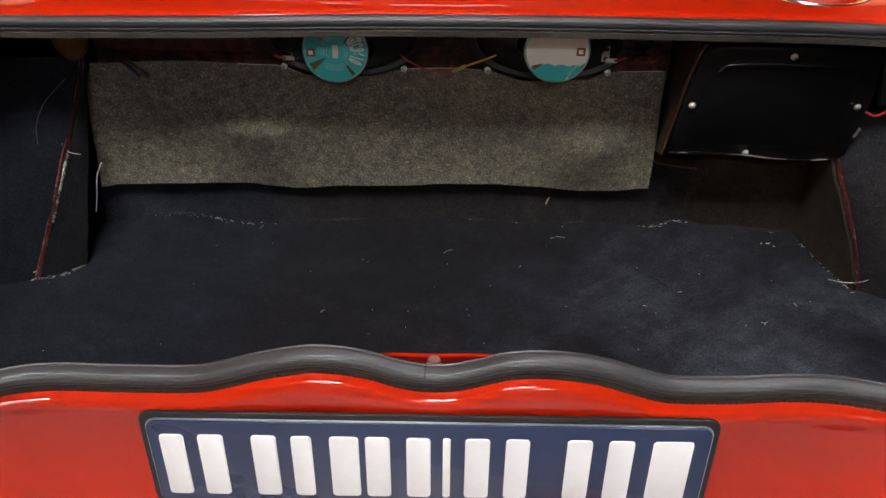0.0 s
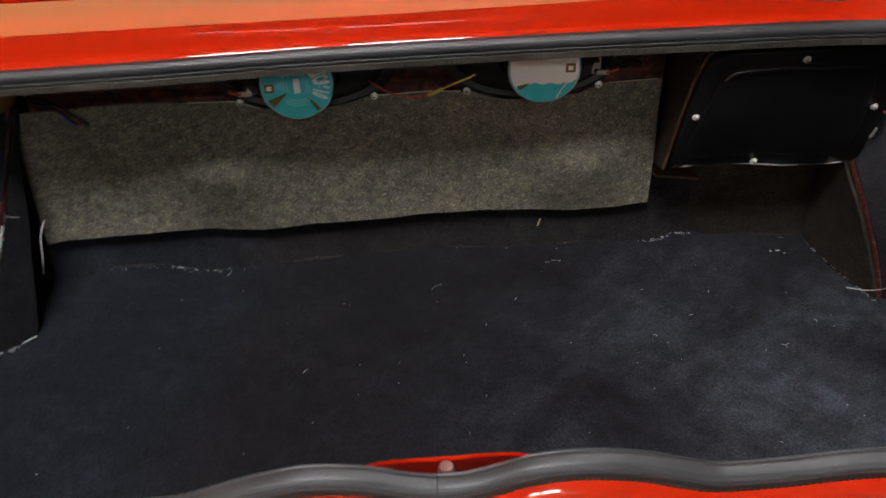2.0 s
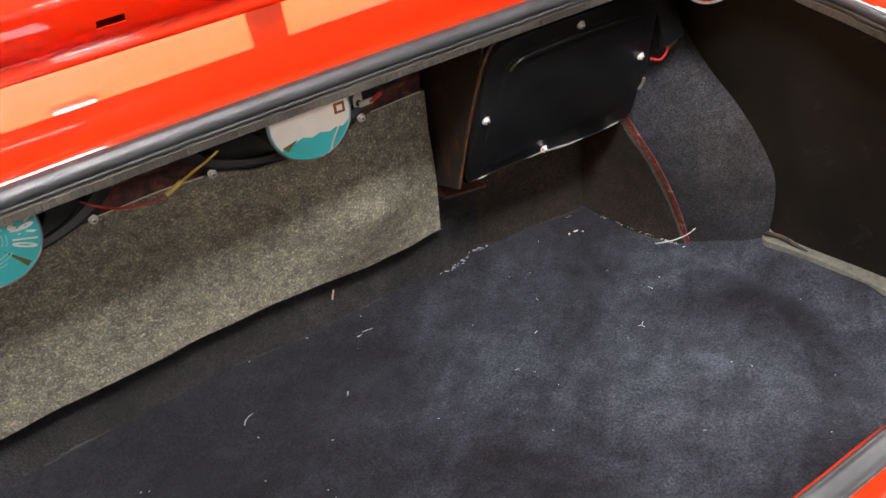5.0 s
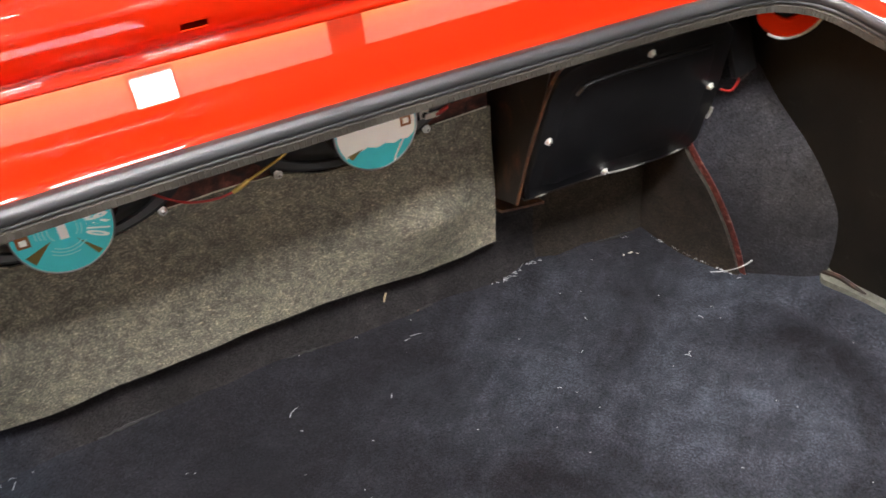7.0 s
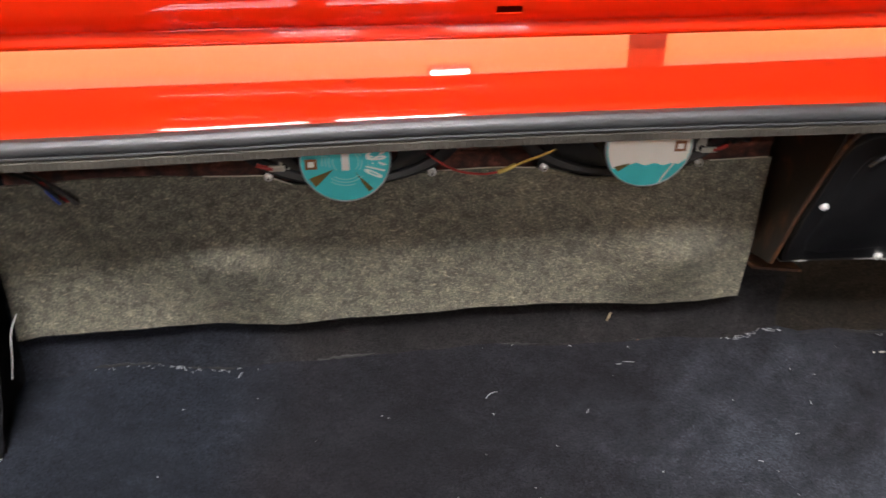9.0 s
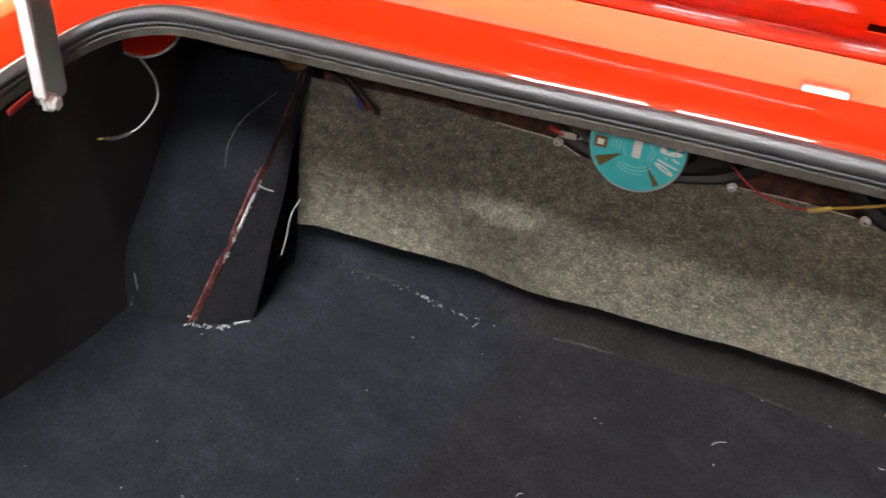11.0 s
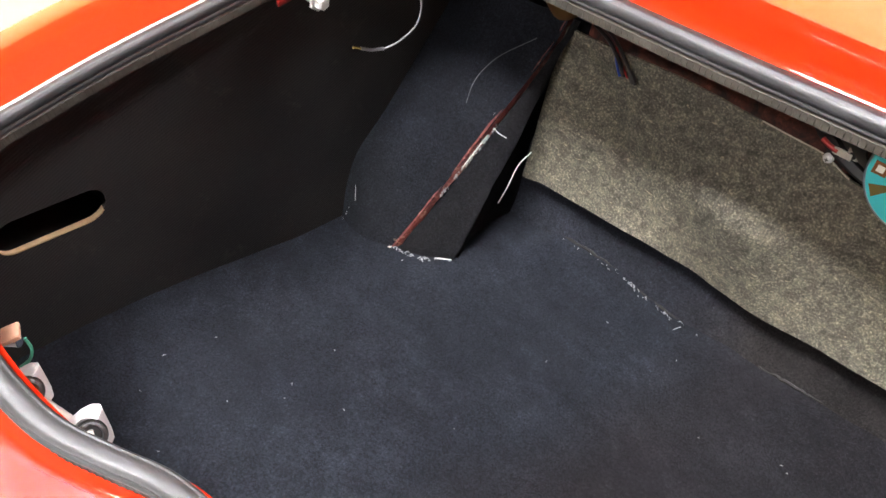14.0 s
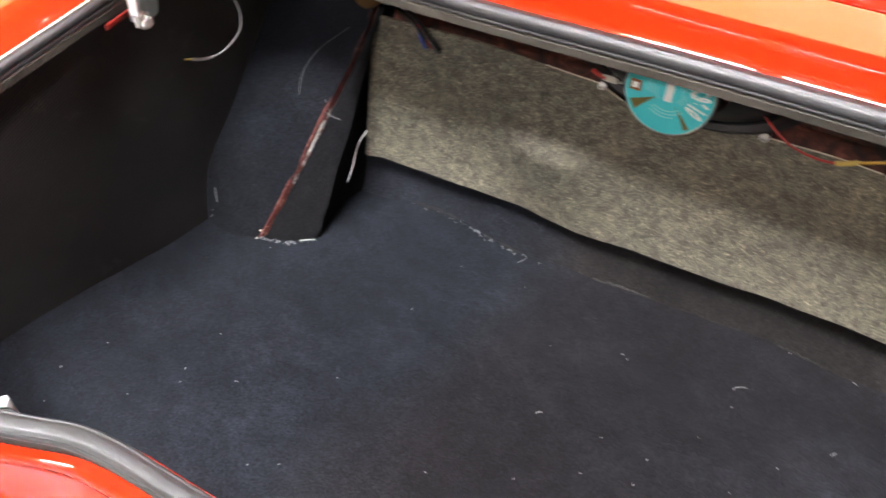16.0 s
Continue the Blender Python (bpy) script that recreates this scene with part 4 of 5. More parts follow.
def felt_board():
    def f(u, v):
        x = (-0.515 + 0.835 * u) * v + (-0.531 + 0.857 * u) * (1 - v)
        z0, z1 = interp(x, BOARD_LOW), interp(x, BOARD_TOP)
        z = z0 + (z1 - z0) * v
        y = 0.602 * v + 0.617 * (1 - v)
        ease = min(1, v / 0.55) * smooth(1.0, 0.8, v)
        # pushed-out dents, their tops facing up into the light: (x, z, half width, reach above, reach below, depth)
        for bx, bz, w, above, below, amp in ((-0.268, 0.187, 0.06, 0.034, 0.2, 0.036), (-0.2, 0.135, 0.05, 0.032, 0.09, 0.008), (0.23, 0.17, 0.06, 0.04, 0.2, 0.037),
                                             (0.165, 0.125, 0.05, 0.03, 0.09, 0.007), (0.02, 0.13, 0.09, 0.045, 0.09, 0.007), (-0.11, 0.13, 0.06, 0.05, 0.09, 0.006)):
            d = z - bz
            y -= amp * ease * math.exp(-((x - bx) / w) ** 2 - (d / (above if d > 0 else below)) ** 2)
        # a slanting fold by the left end, stepping back towards the corner
        fold = x + 0.432 + 0.7 * (z - 0.195)
        y += 0.014 * ease * math.exp(-(fold / 0.034) ** 2)
        y += 0.0022 * wob(x, z, 1, 9) + 0.0007 * wob(x, z, 4, 34)
        return (x, y, z)
    bm = bmesh.new()
    grid(bm, f, 170, 50)
    thicken(bm, 0.003)
    return tagged(part("felt_board", bm, BOARD), "mottled grey brown felt-covered board, warped, against the bulkhead", "board")


felt_board()


# ---- screws ----
def screw(bm_target, m, r=0.0055):
    lathe(bm_target, [(0, -0.002), (r * 1.35, -0.002), (r * 1.35, -0.0005), (r, 0.0), (r, 0.0012), (r * 0.85, 0.0028), (r * 0.45, 0.0036), (0, 0.0038)], m, 16)


def screw_part(name, m, parent, inv=None, r=0.0055, material=None):
    bm = bmesh.new()
    screw(bm, m, r)
    ob = part(name, bm, material or STEEL, parent, "bright zinc screw head")
    if inv is not None:
        ob.matrix_parent_inverse = inv
    # cross recess
    bm = bmesh.new()
    box(bm, m @ Vector((0, 0, 0.0037)), (r * 1.0, r * 0.22, 0.0006), 0, m.to_3x3().to_4x4())
    box(bm, m @ Vector((0, 0, 0.0037)), (r * 0.22, r * 1.0, 0.0006), 0, m.to_3x3().to_4x4())
    ob2 = part("cross_slot", bm, DARK, ob, smooth=False)
    ob2.matrix_parent_inverse = Matrix()
    return ob


# ---- loudspeakers ----
def sector(bm, m, r0, r1, a0, a1, h, n=8):
    rows = []
    for i in range(n + 1):
        a = radians(a0 + (a1 - a0) * i / n)
        rows.append([bm.verts.new(m @ Vector((r * math.cos(a), r * math.sin(a), h))) for r in (r0, r1)])
    for a, b in zip(rows, rows[1:]):
        bm.faces.new((a[0], a[1], b[1], b[0]))
    thicken(bm, 0.0002)


def loudspeaker(cx, cz, mx, mz, torn):
    """An oval car loudspeaker seen from behind; (mx, mz) is its magnet."""
    y_frame, y_face = 0.598, 0.529 if torn else 0.538
    th = thing("loudspeaker", ("black oval loudspeaker with a torn white and teal magnet label" if torn
                               else "black oval loudspeaker with a teal round magnet label"), "loudspeaker", (cx, y_frame, cz), "rear loudspeakers")
    inv = Matrix.Translation((-cx, -y_frame, -cz))

    def add(name, bm, m, label="", parent=None, **k):
        ob = part(name, bm, m, parent or th, label, **k)
        ob.matrix_parent_inverse = Matrix() if parent else inv
        return ob
    # oval frame
    bm = bmesh.new()
    seg = 48
    rings = []
    for k, h in ((1.0, 0.0), (1.0, 0.004), (0.95, 0.006), (0.86, 0.004), (0.82, -0.002)):
        rings.append([bm.verts.new((cx + 0.118 * k * math.cos(a), y_frame - h, cz + 0.058 * k * math.sin(a))) for a in [2 * math.pi * i / seg for i in range(seg)]])
    for a, b in zip(rings, rings[1:]):
        for i in range(seg):
            bm.faces.new((a[i], a[(i + 1) % seg], b[(i + 1) % seg], b[i]))
    thicken(bm, 0.002)
    add("frame", bm, BLACK_PLASTIC)
    # basket: spokes and cone
    bm = bmesh.new()
    rings = []
    for k, h in ((0.84, 0.0), (0.74, 0.012), (0.58, 0.03), (0.44, 0.042)):
        rings.append([bm.verts.new((cx + (mx - cx) * (h / 0.042) + 0.118 * k * math.cos(a), y_frame - h, cz + (mz - cz) * (h / 0.042) + 0.058 * k * math.sin(a))) for a in [2 * math.pi * i / seg for i in range(seg)]])
    for a, b in zip(rings, rings[1:]):
        for i in range(seg):
            bm.faces.new((a[i], a[(i + 1) % seg], b[(i + 1) % seg], b[i]))
    thicken(bm, 0.0015)
    add("basket", bm, BLACK_PLASTIC)
    # magnet
    m = facing(mx, y_face, mz) @ Matrix.Diagonal((0.926, 0.926, 1, 1))
    bm = bmesh.new()
    lathe(bm, [(0.044, -0.034), (0.0475, -0.033), (0.0485, -0.03), (0.0485, -0.004), (0.0475, -0.0012), (0.046, 0.0), (0, 0.0)], m, 64)
    add("magnet", bm, BLACK_PLASTIC, "dark grey magnet cover")
    bm = bmesh.new()
    lathe(bm, [(0.0478, -0.0016), (0.0476, 0.0004), (0.0462, 0.0008), (0.0456, 0.0004)], m, 64)
    add("rim", bm, BRUSHED, "pale metal rim")
    bm = bmesh.new()
    lathe(bm, [(0.0457, 0.0003), (0.0457, 0.0006), (0, 0.0006)], m, 64)
    disc = add("magnet_label", bm, TEAL, "round teal printed label")
    if not torn:
        for a, half in ((47, 8), (135, 8), (214, 8), (307, 4)):
            bm = bmesh.new()
            v = [bm.verts.new(m @ Vector((r * math.cos(radians(a + d)), r * math.sin(radians(a + d)), 0.0009))) for r, d in ((0.015, 0), (0.043, -half), (0.043, half))]
            bm.faces.new(v)
            add("wedge", bm, GOLD, "dark ochre wedge", disc, smooth=False)
        bm = bmesh.new()
        box(bm, m @ Vector((0, 0, 0.0010)), (0.0075, 0.0005, 0.0185))
        add("centre_bar", bm, WHITE, "white centre bar", disc, smooth=False)
        # small unreadable print in arcs
        for r, a0, a1 in ((0.013, 15, 70), (0.0165, 20, 60), (0.0125, 165, 225), (0.0165, 160, 200), (0.020, 160, 195), (0.0235, 160, 190),
                          (0.0195, 95, 150), (0.023, 95, 145), (0.020, 235, 310), (0.0235, 230, 315), (0.027, 235, 290), (0.013, -40, 10), (0.0165, -35, 5)):
            bm = bmesh.new()
            sector(bm, m, r, r + 0.0013, a0, a1, 0.0009)
            add("print_line", bm, TEAL_L, "", disc, smooth=False)
        # the model figures that can be read, on the outer ring
        for i, ch in enumerate("GTC9610"):
            cu = bpy.data.curves.new("figure", "FONT")
            cu.body, cu.size, cu.align_x, cu.align_y, cu.extrude = ch, 0.031, "CENTER", "CENTER", 0.0001
            cu.offset = 0.0016
            a = radians(38 - 10.8 * i)
            tmp = bpy.data.objects.new("figure", cu)
            scene.collection.objects.link(tmp)
            me = bpy.data.meshes.new_from_object(tmp.evaluated_get(bpy.context.evaluated_depsgraph_get()))
            bpy.data.objects.remove(tmp)
            bpy.data.curves.remove(cu)
            me.transform(m @ Matrix.Translation((0.031 * math.cos(a), 0.031 * math.sin(a), 0.0011)) @ Matrix.Rotation(a - math.pi / 2, 4, "Z") @ Matrix.Diagonal((0.31, 0.86, 1, 1)))
            me.materials.append(WHITE)
            ob = new("figure", me)
            ob.parent = disc
        lx, lz = -0.0355, -0.002
    else:
        # the torn paper patch
        out = []
        top = [(-0.0435, 0.01), (-0.037, 0.024), (-0.026, 0.031), (-0.012, 0.029), (-0.002, 0.0385), (0.01, 0.0415), (0.018, 0.035), (0.025, 0.0365)]
        for x, y in top:
            out.append((x, y))
        for a in (48, 36, 24, 12, 0, -10, -20):
            out.append((0.0448 * math.cos(radians(a)), 0.0448 * math.sin(radians(a))))
        for x, y in ((0.034, -0.021), (0.026, -0.0195), (0.018, -0.022), (0.008, -0.019), (-0.002, -0.0215), (-0.012, -0.018), (-0.022, -0.021), (-0.034, -0.024)):
            out.append((x, y))
        for a in (214, 200, 186, 172):
            out.append((0.0448 * math.cos(radians(a)), 0.0448 * math.sin(radians(a))))
        bm = bmesh.new()
        bm.faces.new([bm.verts.new(m @ Vector((x, y, 0.0009))) for x, y in out])
        thicken(bm, 0.0002)
        add("torn_paper", bm, PAPER, "torn off-white backing paper", disc, smooth=False)
        bm = bmesh.new()
        bm.faces.new([bm.verts.new(m @ Vector((x, y, 0.0012))) for x, y in ((-0.036, -0.022), (-0.018, -0.018), (-0.031, -0.028))])
        add("wedge", bm, GOLD, "dark ochre wedge", disc, smooth=False)
        bm = bmesh.new()
        tube(bm, [m @ Vector(p) for p in ((0.016, -0.042, 0.001), (0.02, -0.034, 0.001), (0.029, -0.02, 0.001))], 0.0009, 5, 4)
        add("tear", bm, PAPER, "", disc)
        lx, lz = 0.0335, 0.0
    for k, (w, mm) in enumerate(((0.0115, LOGO), (0.006, PAPER))):
        bm = bmesh.new()
        box(bm, m @ Vector((lx, lz, 0.0012 + 0.0003 * k)), (w, 0.0004, w * 0.95))
        add("logo_square", bm, mm, "small brown square emblem" if not k else "pale inner square", disc, smooth=False)
    # screws in the four ears
    for sx in (-0.085, 0.085):
        for z in (cz - 0.045, cz + 0.045):
            bm = bmesh.new()
            lathe(bm, [(0, -0.006), (0.0056, -0.006), (0.0052, 0.002), (0.0044, 0.003), (0, 0.003)], facing(cx + sx, y_frame, z), 20)
            add("ear", bm, DARK)
            screw_part("screw", facing(cx + sx, y_frame - 0.0045, z), th, inv, 0.0035)
    # terminal tabs with a red sleeve
    s = 1 if torn else -1
    tx, tz = (0.227, 0.328) if torn else (-0.203, 0.322)
    bm = bmesh.new()
    box(bm, (tx, 0.576, tz), (0.0105, 0.002, 0.022), 0.0004)
    box(bm, (tx + s * 0.008, 0.5745, tz - 0.009), (0.016, 0.003, 0.006), 0.0004)
    box(bm, (tx, 0.59, tz + 0.004), (0.009, 0.026, 0.006), 0.0004)
    term = add("terminal", bm, TIN, "tinned metal terminal tab", sharp=30)
    for z in (tz + 0.007, tz - 0.007):
        bm = bmesh.new()
        lathe(bm, [(0.0034, 0), (0.0034, 0.0004), (0, 0.0006)], facing(tx, 0.5748, z), 12)
        add("rivet", bm, DARK, "", term)
    bm = bmesh.new()
    tube(bm, [(tx + s * 0.012, 0.5745, tz - 0.009), (tx + s * 0.02, 0.575, tz - 0.008), (tx + s * 0.028, 0.577, tz - 0.006)], 0.0024, 8, 4)
    add("sleeve", bm, WIRE_RED, "red crimp sleeve", term)
    return th


loudspeaker(-0.138, 0.338, -0.1415, 0.337, False)
loudspeaker(0.151, 0.339, 0.1537, 0.3472, True)


def cable(label, runs):
    """A thing made of wires: (name, points, radius, material)."""
    th = thing("cable", label, "cable", runs[0][1][0])
    inv = Matrix.Translation(-Vector(runs[0][1][0]))
    for name, pts, r, m in runs:
        ob = tube_part(name, pts, r, m, th)
        ob.matrix_parent_inverse = inv
    return th


cable("thin red and yellow speaker wires joined by a crimp", [
    ("red_wire", [(-0.09, 0.594, 0.345), (-0.06, 0.59, 0.318), (-0.03, 0.588, 0.298), (0.0, 0.588, 0.292), (0.018, 0.588, 0.294)], 0.0013, WIRE_RED),
    ("crimp", [(0.016, 0.588, 0.2935), (0.026, 0.587, 0.298), (0.034, 0.587, 0.302)], 0.0026, BRASS),
    ("yellow_wire", [(0.03, 0.587, 0.300), (0.05, 0.587, 0.308), (0.075, 0.588, 0.318), (0.1, 0.59, 0.337), (0.11, 0.594, 0.352)], 0.0015, WIRE_YELLOW)])
cable("black loom with red and blue wires hanging out", [
    ("black_wire", [(-0.485, 0.605, 0.302), (-0.46, 0.596, 0.298), (-0.44, 0.588, 0.288), (-0.428, 0.586, 0.276)], 0.0022, WIRE_BLACK),
    ("black_wire", [(-0.49, 0.607, 0.308), (-0.455, 0.594, 0.304), (-0.43, 0.587, 0.289), (-0.414, 0.585, 0.274)], 0.0018, WIRE_BLACK),
    ("plug", [(-0.424, 0.585, 0.284), (-0.415, 0.584, 0.276)], 0.0034, WIRE_BLACK),
    ("red_wire", [(-0.45, 0.594, 0.296), (-0.436, 0.588, 0.285), (-0.424, 0.586, 0.2765)], 0.0014, WIRE_RED),
    ("blue_wire", [(-0.447, 0.592, 0.289), (-0.439, 0.588, 0.28), (-0.433, 0.586, 0.274)], 0.0013, WIRE_BLUE)])
cable("black and grey wires tangled beside the loudspeaker", [
    ("black_wire", [(0.255, 0.588, 0.333), (0.275, 0.592, 0.325), (0.29, 0.6, 0.33), (0.3, 0.61, 0.345)], 0.0018, WIRE_BLACK),
    ("black_wire", [(0.24, 0.6, 0.30), (0.262, 0.596, 0.318), (0.285, 0.598, 0.328), (0.31, 0.61, 0.332)], 0.0018, WIRE_BLACK),
    ("grey_wire", [(0.25, 0.598, 0.352), (0.275, 0.592, 0.345), (0.3, 0.596, 0.346), (0.32, 0.61, 0.352)], 0.0014, WIRE_GREY),
    ("black_wire", [(0.27, 0.6, 0.316), (0.28, 0.596, 0.322), (0.288, 0.6, 0.318)], 0.0045, WIRE_BLACK)])
cable("black wires crossing between the loudspeakers", [
    ("black_wire", [(-0.07, 0.606, 0.35), (-0.03, 0.6, 0.33), (0.02, 0.6, 0.325), (0.07, 0.602, 0.338), (0.1, 0.606, 0.355)], 0.0016, WIRE_BLACK),
    ("black_wire", [(-0.075, 0.608, 0.335), (-0.035, 0.604, 0.32), (0.0, 0.606, 0.33), (0.03, 0.61, 0.35)], 0.0022, WIRE_BLACK)])


# ---- cover panel on the right ----
def cover_panel():
    c = (0.445, 0.509, 0.283)
    th = thing("cover_panel", "black painted pressed metal cover held by screws", "cover panel", c)
    inv = Matrix.Translation((-c[0], -c[1], -c[2]))
    m = facing(*c, 18.6)
    pts = [(-0.117, -0.09), (-0.06, -0.0895), (-0.01, -0.092), (0.03, -0.098), (0.08, -0.1), (0.125, -0.095), (0.131, -0.088), (0.13, -0.055), (0.133, -0.038), (0.13, -0.01), (0.122, 0.05), (0.116, 0.082), (0.1, 0.097)]
    pts += [(0.0, 0.0985), (-0.085, 0.098), (-0.1, 0.094), (-0.111, 0.084), (-0.116, 0.068), (-0.118, 0.0), (-0.121, -0.06)]
    bm = bmesh.new()
    slab(bm, pts, m, -0.008, 0.0, 0.0035)
    ob = part("plate", bm, BLACK_PAINT, th, sharp=35)
    ob.matrix_parent_inverse = inv
    # raised pressing in the middle
    bm = bmesh.new()
    inner = [(-0.102, -0.07), (-0.02, -0.071), (0.05, -0.076), (0.1, -0.074), (0.108, -0.05), (0.106, 0.0), (0.1, 0.045), (0.092, 0.072), (0.07, 0.077), (-0.07, 0.078), (-0.088, 0.07), (-0.095, 0.05), (-0.1, 0.0)]
    slab(bm, [(p.x, p.y) for p in spline([(x, y, 0) for x, y in inner], 3, True)], m, -0.001, 0.0014, 0.0035)
    ob = part("pressing", bm, BLACK_PAINT, th, "raised middle of the cover", sharp=35)
    ob.matrix_parent_inverse = inv
    # bead along the top
    bm = bmesh.new()
    tube(bm, [m @ Vector(p) for p in ((-0.086, 0.06, 0.0025), (-0.079, 0.0695, 0.003), (-0.06, 0.0735, 0.003), (0.05, 0.0735, 0.003), (0.086, 0.0715, 0.002))], 0.0027, 8, 6)
    ob = part("bead", bm, BLACK_PAINT, th, "rounded bead along the cover")
    ob.matrix_parent_inverse = inv
    bm = bmesh.new()
    tube(bm, [m @ Vector(p) for p in ((-0.114, -0.088, -0.001), (-0.06, -0.0875, -0.001), (-0.01, -0.0905, -0.001), (0.03, -0.0965, -0.001), (0.08, -0.0985, -0.001), (0.122, -0.094, -0.001))], 0.0017, 8, 6)
    ob = part("rolled_edge", bm, BLACK_PAINT, th, "rolled lower edge")
    ob.matrix_parent_inverse = inv
    # short pale tubes standing in for the glints along the lower edge
    for run in (((-0.04, -0.0883, 0.0002), (-0.01, -0.0902, 0.0004), (0.03, -0.0962, 0.0004), (0.052, -0.0972, 0.0002)), ((-0.108, -0.088, 0.0002), (-0.09, -0.0877, 0.0002)), ((0.085, -0.0982, 0.0002), (0.112, -0.0952, 0.0002))):
        bm = bmesh.new()
        tube(bm, [m @ Vector(p) for p in run], 0.0013, 8, 8, lambda t: 0.25 + 0.9 * math.sin(math.pi * t) * (0.8 + 0.4 * wob(t * 7, run[0][0])))
        ob = part("worn_glint", bm, WORN_GLINT, th, "pale strip painted as a glint on the rolled edge")
        ob.matrix_parent_inverse = inv
    for x, y in ((0.002, 0.085), (-0.107, 0.001), (-0.011, -0.085), (0.113, 0.004)):
        screw_part("screw", m @ Matrix.Translation((x, y, 0.001)), th, inv, 0.0036)
    bm = bmesh.new()
    tube(bm, [m @ Vector(p) for p in ((0.131, -0.034, 0.001), (0.1295, -0.042, 0.002), (0.1285, -0.05, 0.001))], 0.0019, 8, 4)
    ob = part("clip", bm, WORN_GLINT, th, "small metal clip on the edge")
    ob.matrix_parent_inverse = inv
    return th


cover_panel()


def fuel_box():
    """The bare metal box behind the cover."""
    bm = bmesh.new()
    A = [(0.327, 0.487, 0.40), (0.327, 0.487, 0.37), (0.322, 0.522, 0.27), (0.318, 0.545, 0.192)]
    B = [(0.336, 0.648, 0.40), (0.336, 0.648, 0.34), (0.336, 0.648, 0.25), (0.334, 0.648, 0.15)]
    grid(bm, strip_between(A, B, 0.0, (1, 0, 0), 0.001), 10, 12)
    thicken(bm, 0.002)
    th = thing("tank_box", "rusty brown primed metal box beside the board", "metal box", (0.33, 0.6, 0.27))
    inv = Matrix.Translation((-0.33, -0.6, -0.27))
    ob = part("side", bm, BROWN, th)
    ob.matrix_parent_inverse = inv
    bm = bmesh.new()
    grid(bm, lambda u, v: (0.328 + 0.062 * u, 0.598 + 0.04 * v, 0.152 - 0.006 * v - 0.008 * u), 4, 4)
    thicken(bm, 0.003)
    ob = part("ledge", bm, EDGE_RUST, th, "rusty ledge under the box")
    ob.matrix_parent_inverse = inv
    bm = bmesh.new()
    grid(bm, lambda u, v: (0.33 + 0.25 * u, 0.548 + 0.1 * v, 0.193 + 0.005 * v), 4, 4)
    thicken(bm, 0.002)
    ob = part("underside", bm, BROWN, th)
    ob.matrix_parent_inverse = inv
    bm = bmesh.new()
    grid(bm, lambda u, v: (0.574 + 0.012 * v, 0.512 + 0.13 * u, 0.275 + 0.115 * v + 0.02 * u), 4, 4)
    thicken(bm, 0.002)
    ob = part("side", bm, DARK, th)
    ob.matrix_parent_inverse = inv
    bm = bmesh.new()
    box(bm, (0.594, 0.512, 0.343), (0.04, 0.008, 0.1), 0.002, pose(0, 0, 0, -18, 0, 12))
    ob = part("end_plate", bm, BLACK_PAINT, th, "black painted end of the box", sharp=35)
    ob.matrix_parent_inverse = inv
    bm = bmesh.new()
    tube(bm, [(0.319, 0.546, 0.192), (0.323, 0.523, 0.268), (0.329, 0.488, 0.36), (0.336, 0.482, 0.378)], 0.002, 8, 6)
    ob = part("edge", bm, EDGE_RUST, th, "orange rusted edge of the box")
    ob.matrix_parent_inverse = inv


fuel_box()
cable("short red wire on a rusty bracket", [
    ("red_wire", [(0.567, 0.5, 0.283), (0.578, 0.497, 0.279), (0.59, 0.5, 0.281), (0.604, 0.508, 0.288)], 0.0015, WIRE_RED),
    ("bracket", [(0.6, 0.508, 0.286), (0.608, 0.507, 0.292), (0.61, 0.509, 0.302)], 0.006, BROWN)])


# ---- closing dark metal above the arches ----
def inner_wing(x0, x1, name):
    bm = bmesh.new()
    grid(bm, lambda u, v: (x0 + (x1 - x0) * u, 0.642, 0.18 + 0.22 * v), 4, 4)
    thicken(bm, 0.002)
    return part(name, bm, DARK, BODY)


for ob in (inner_wing(-0.69, -0.5, "inner_wing"), inner_wing(0.56, 0.69, "inner_wing")):
    ob.matrix_parent_inverse = Matrix.Translation((0, -0.2, 0.2))


# ---- number plate ----
def number_plate():
    z, roll = 0.1295, 0.5
    th = thing("number_plate", "dark blue number plate with white characters", "number plate", (0, 0, z))
    inv = Matrix.Translation((0, 0, -z))
    m = facing(0, 0, z, 0, roll)

    def add(name, bm, mm, label="", **k):
        ob = part(name, bm, mm, th, label, **k)
        ob.matrix_parent_inverse = inv
        return ob
    bm = bmesh.new()
    slab(bm, rounded(0.532, 0.122, 0.012), m, -0.0075, -0.004, 0.001)
    add("holder", bm, BLACK_PLASTIC, "black plastic plate holder", sharp=35)
    bm = bmesh.new()
    slab(bm, rounded(0.52, 0.11, 0.011), m, -0.0035, -0.0018, 0.0006)
    add("rim", bm, BRUSHED, "bare aluminium edge", sharp=35)
    bm = bmesh.new()
    slab(bm, rounded(0.5176, 0.1076, 0.0105), m, -0.0018, 0.0, 0.0008)
    add("plate", bm, BLUE_PLATE, sharp=35)
    for x0, x1 in ((268, 322), (337, 394), (434, 490), (507, 553), (575, 640), (641, 696), (716, 770), (786, 803), (823, 878), (897, 950), (1008, 1064), (1083, 1140), (1160, 1249)):
        cx = ((x0 + x1) / 2 - 762) * 0.52 / 1024
        w = (x1 - x0) * 0.52 / 1024
        bm = bmesh.new()
        slab(bm, rounded(w * 0.82, 0.078, min(0.004, w * 0.3), 3), m @ Matrix.Translation((cx, -0.001, 0)), -0.0002, 0.0014, 0.0007)
        add("bar", bm, PLATE_WHITE, sharp=35)


number_plate()


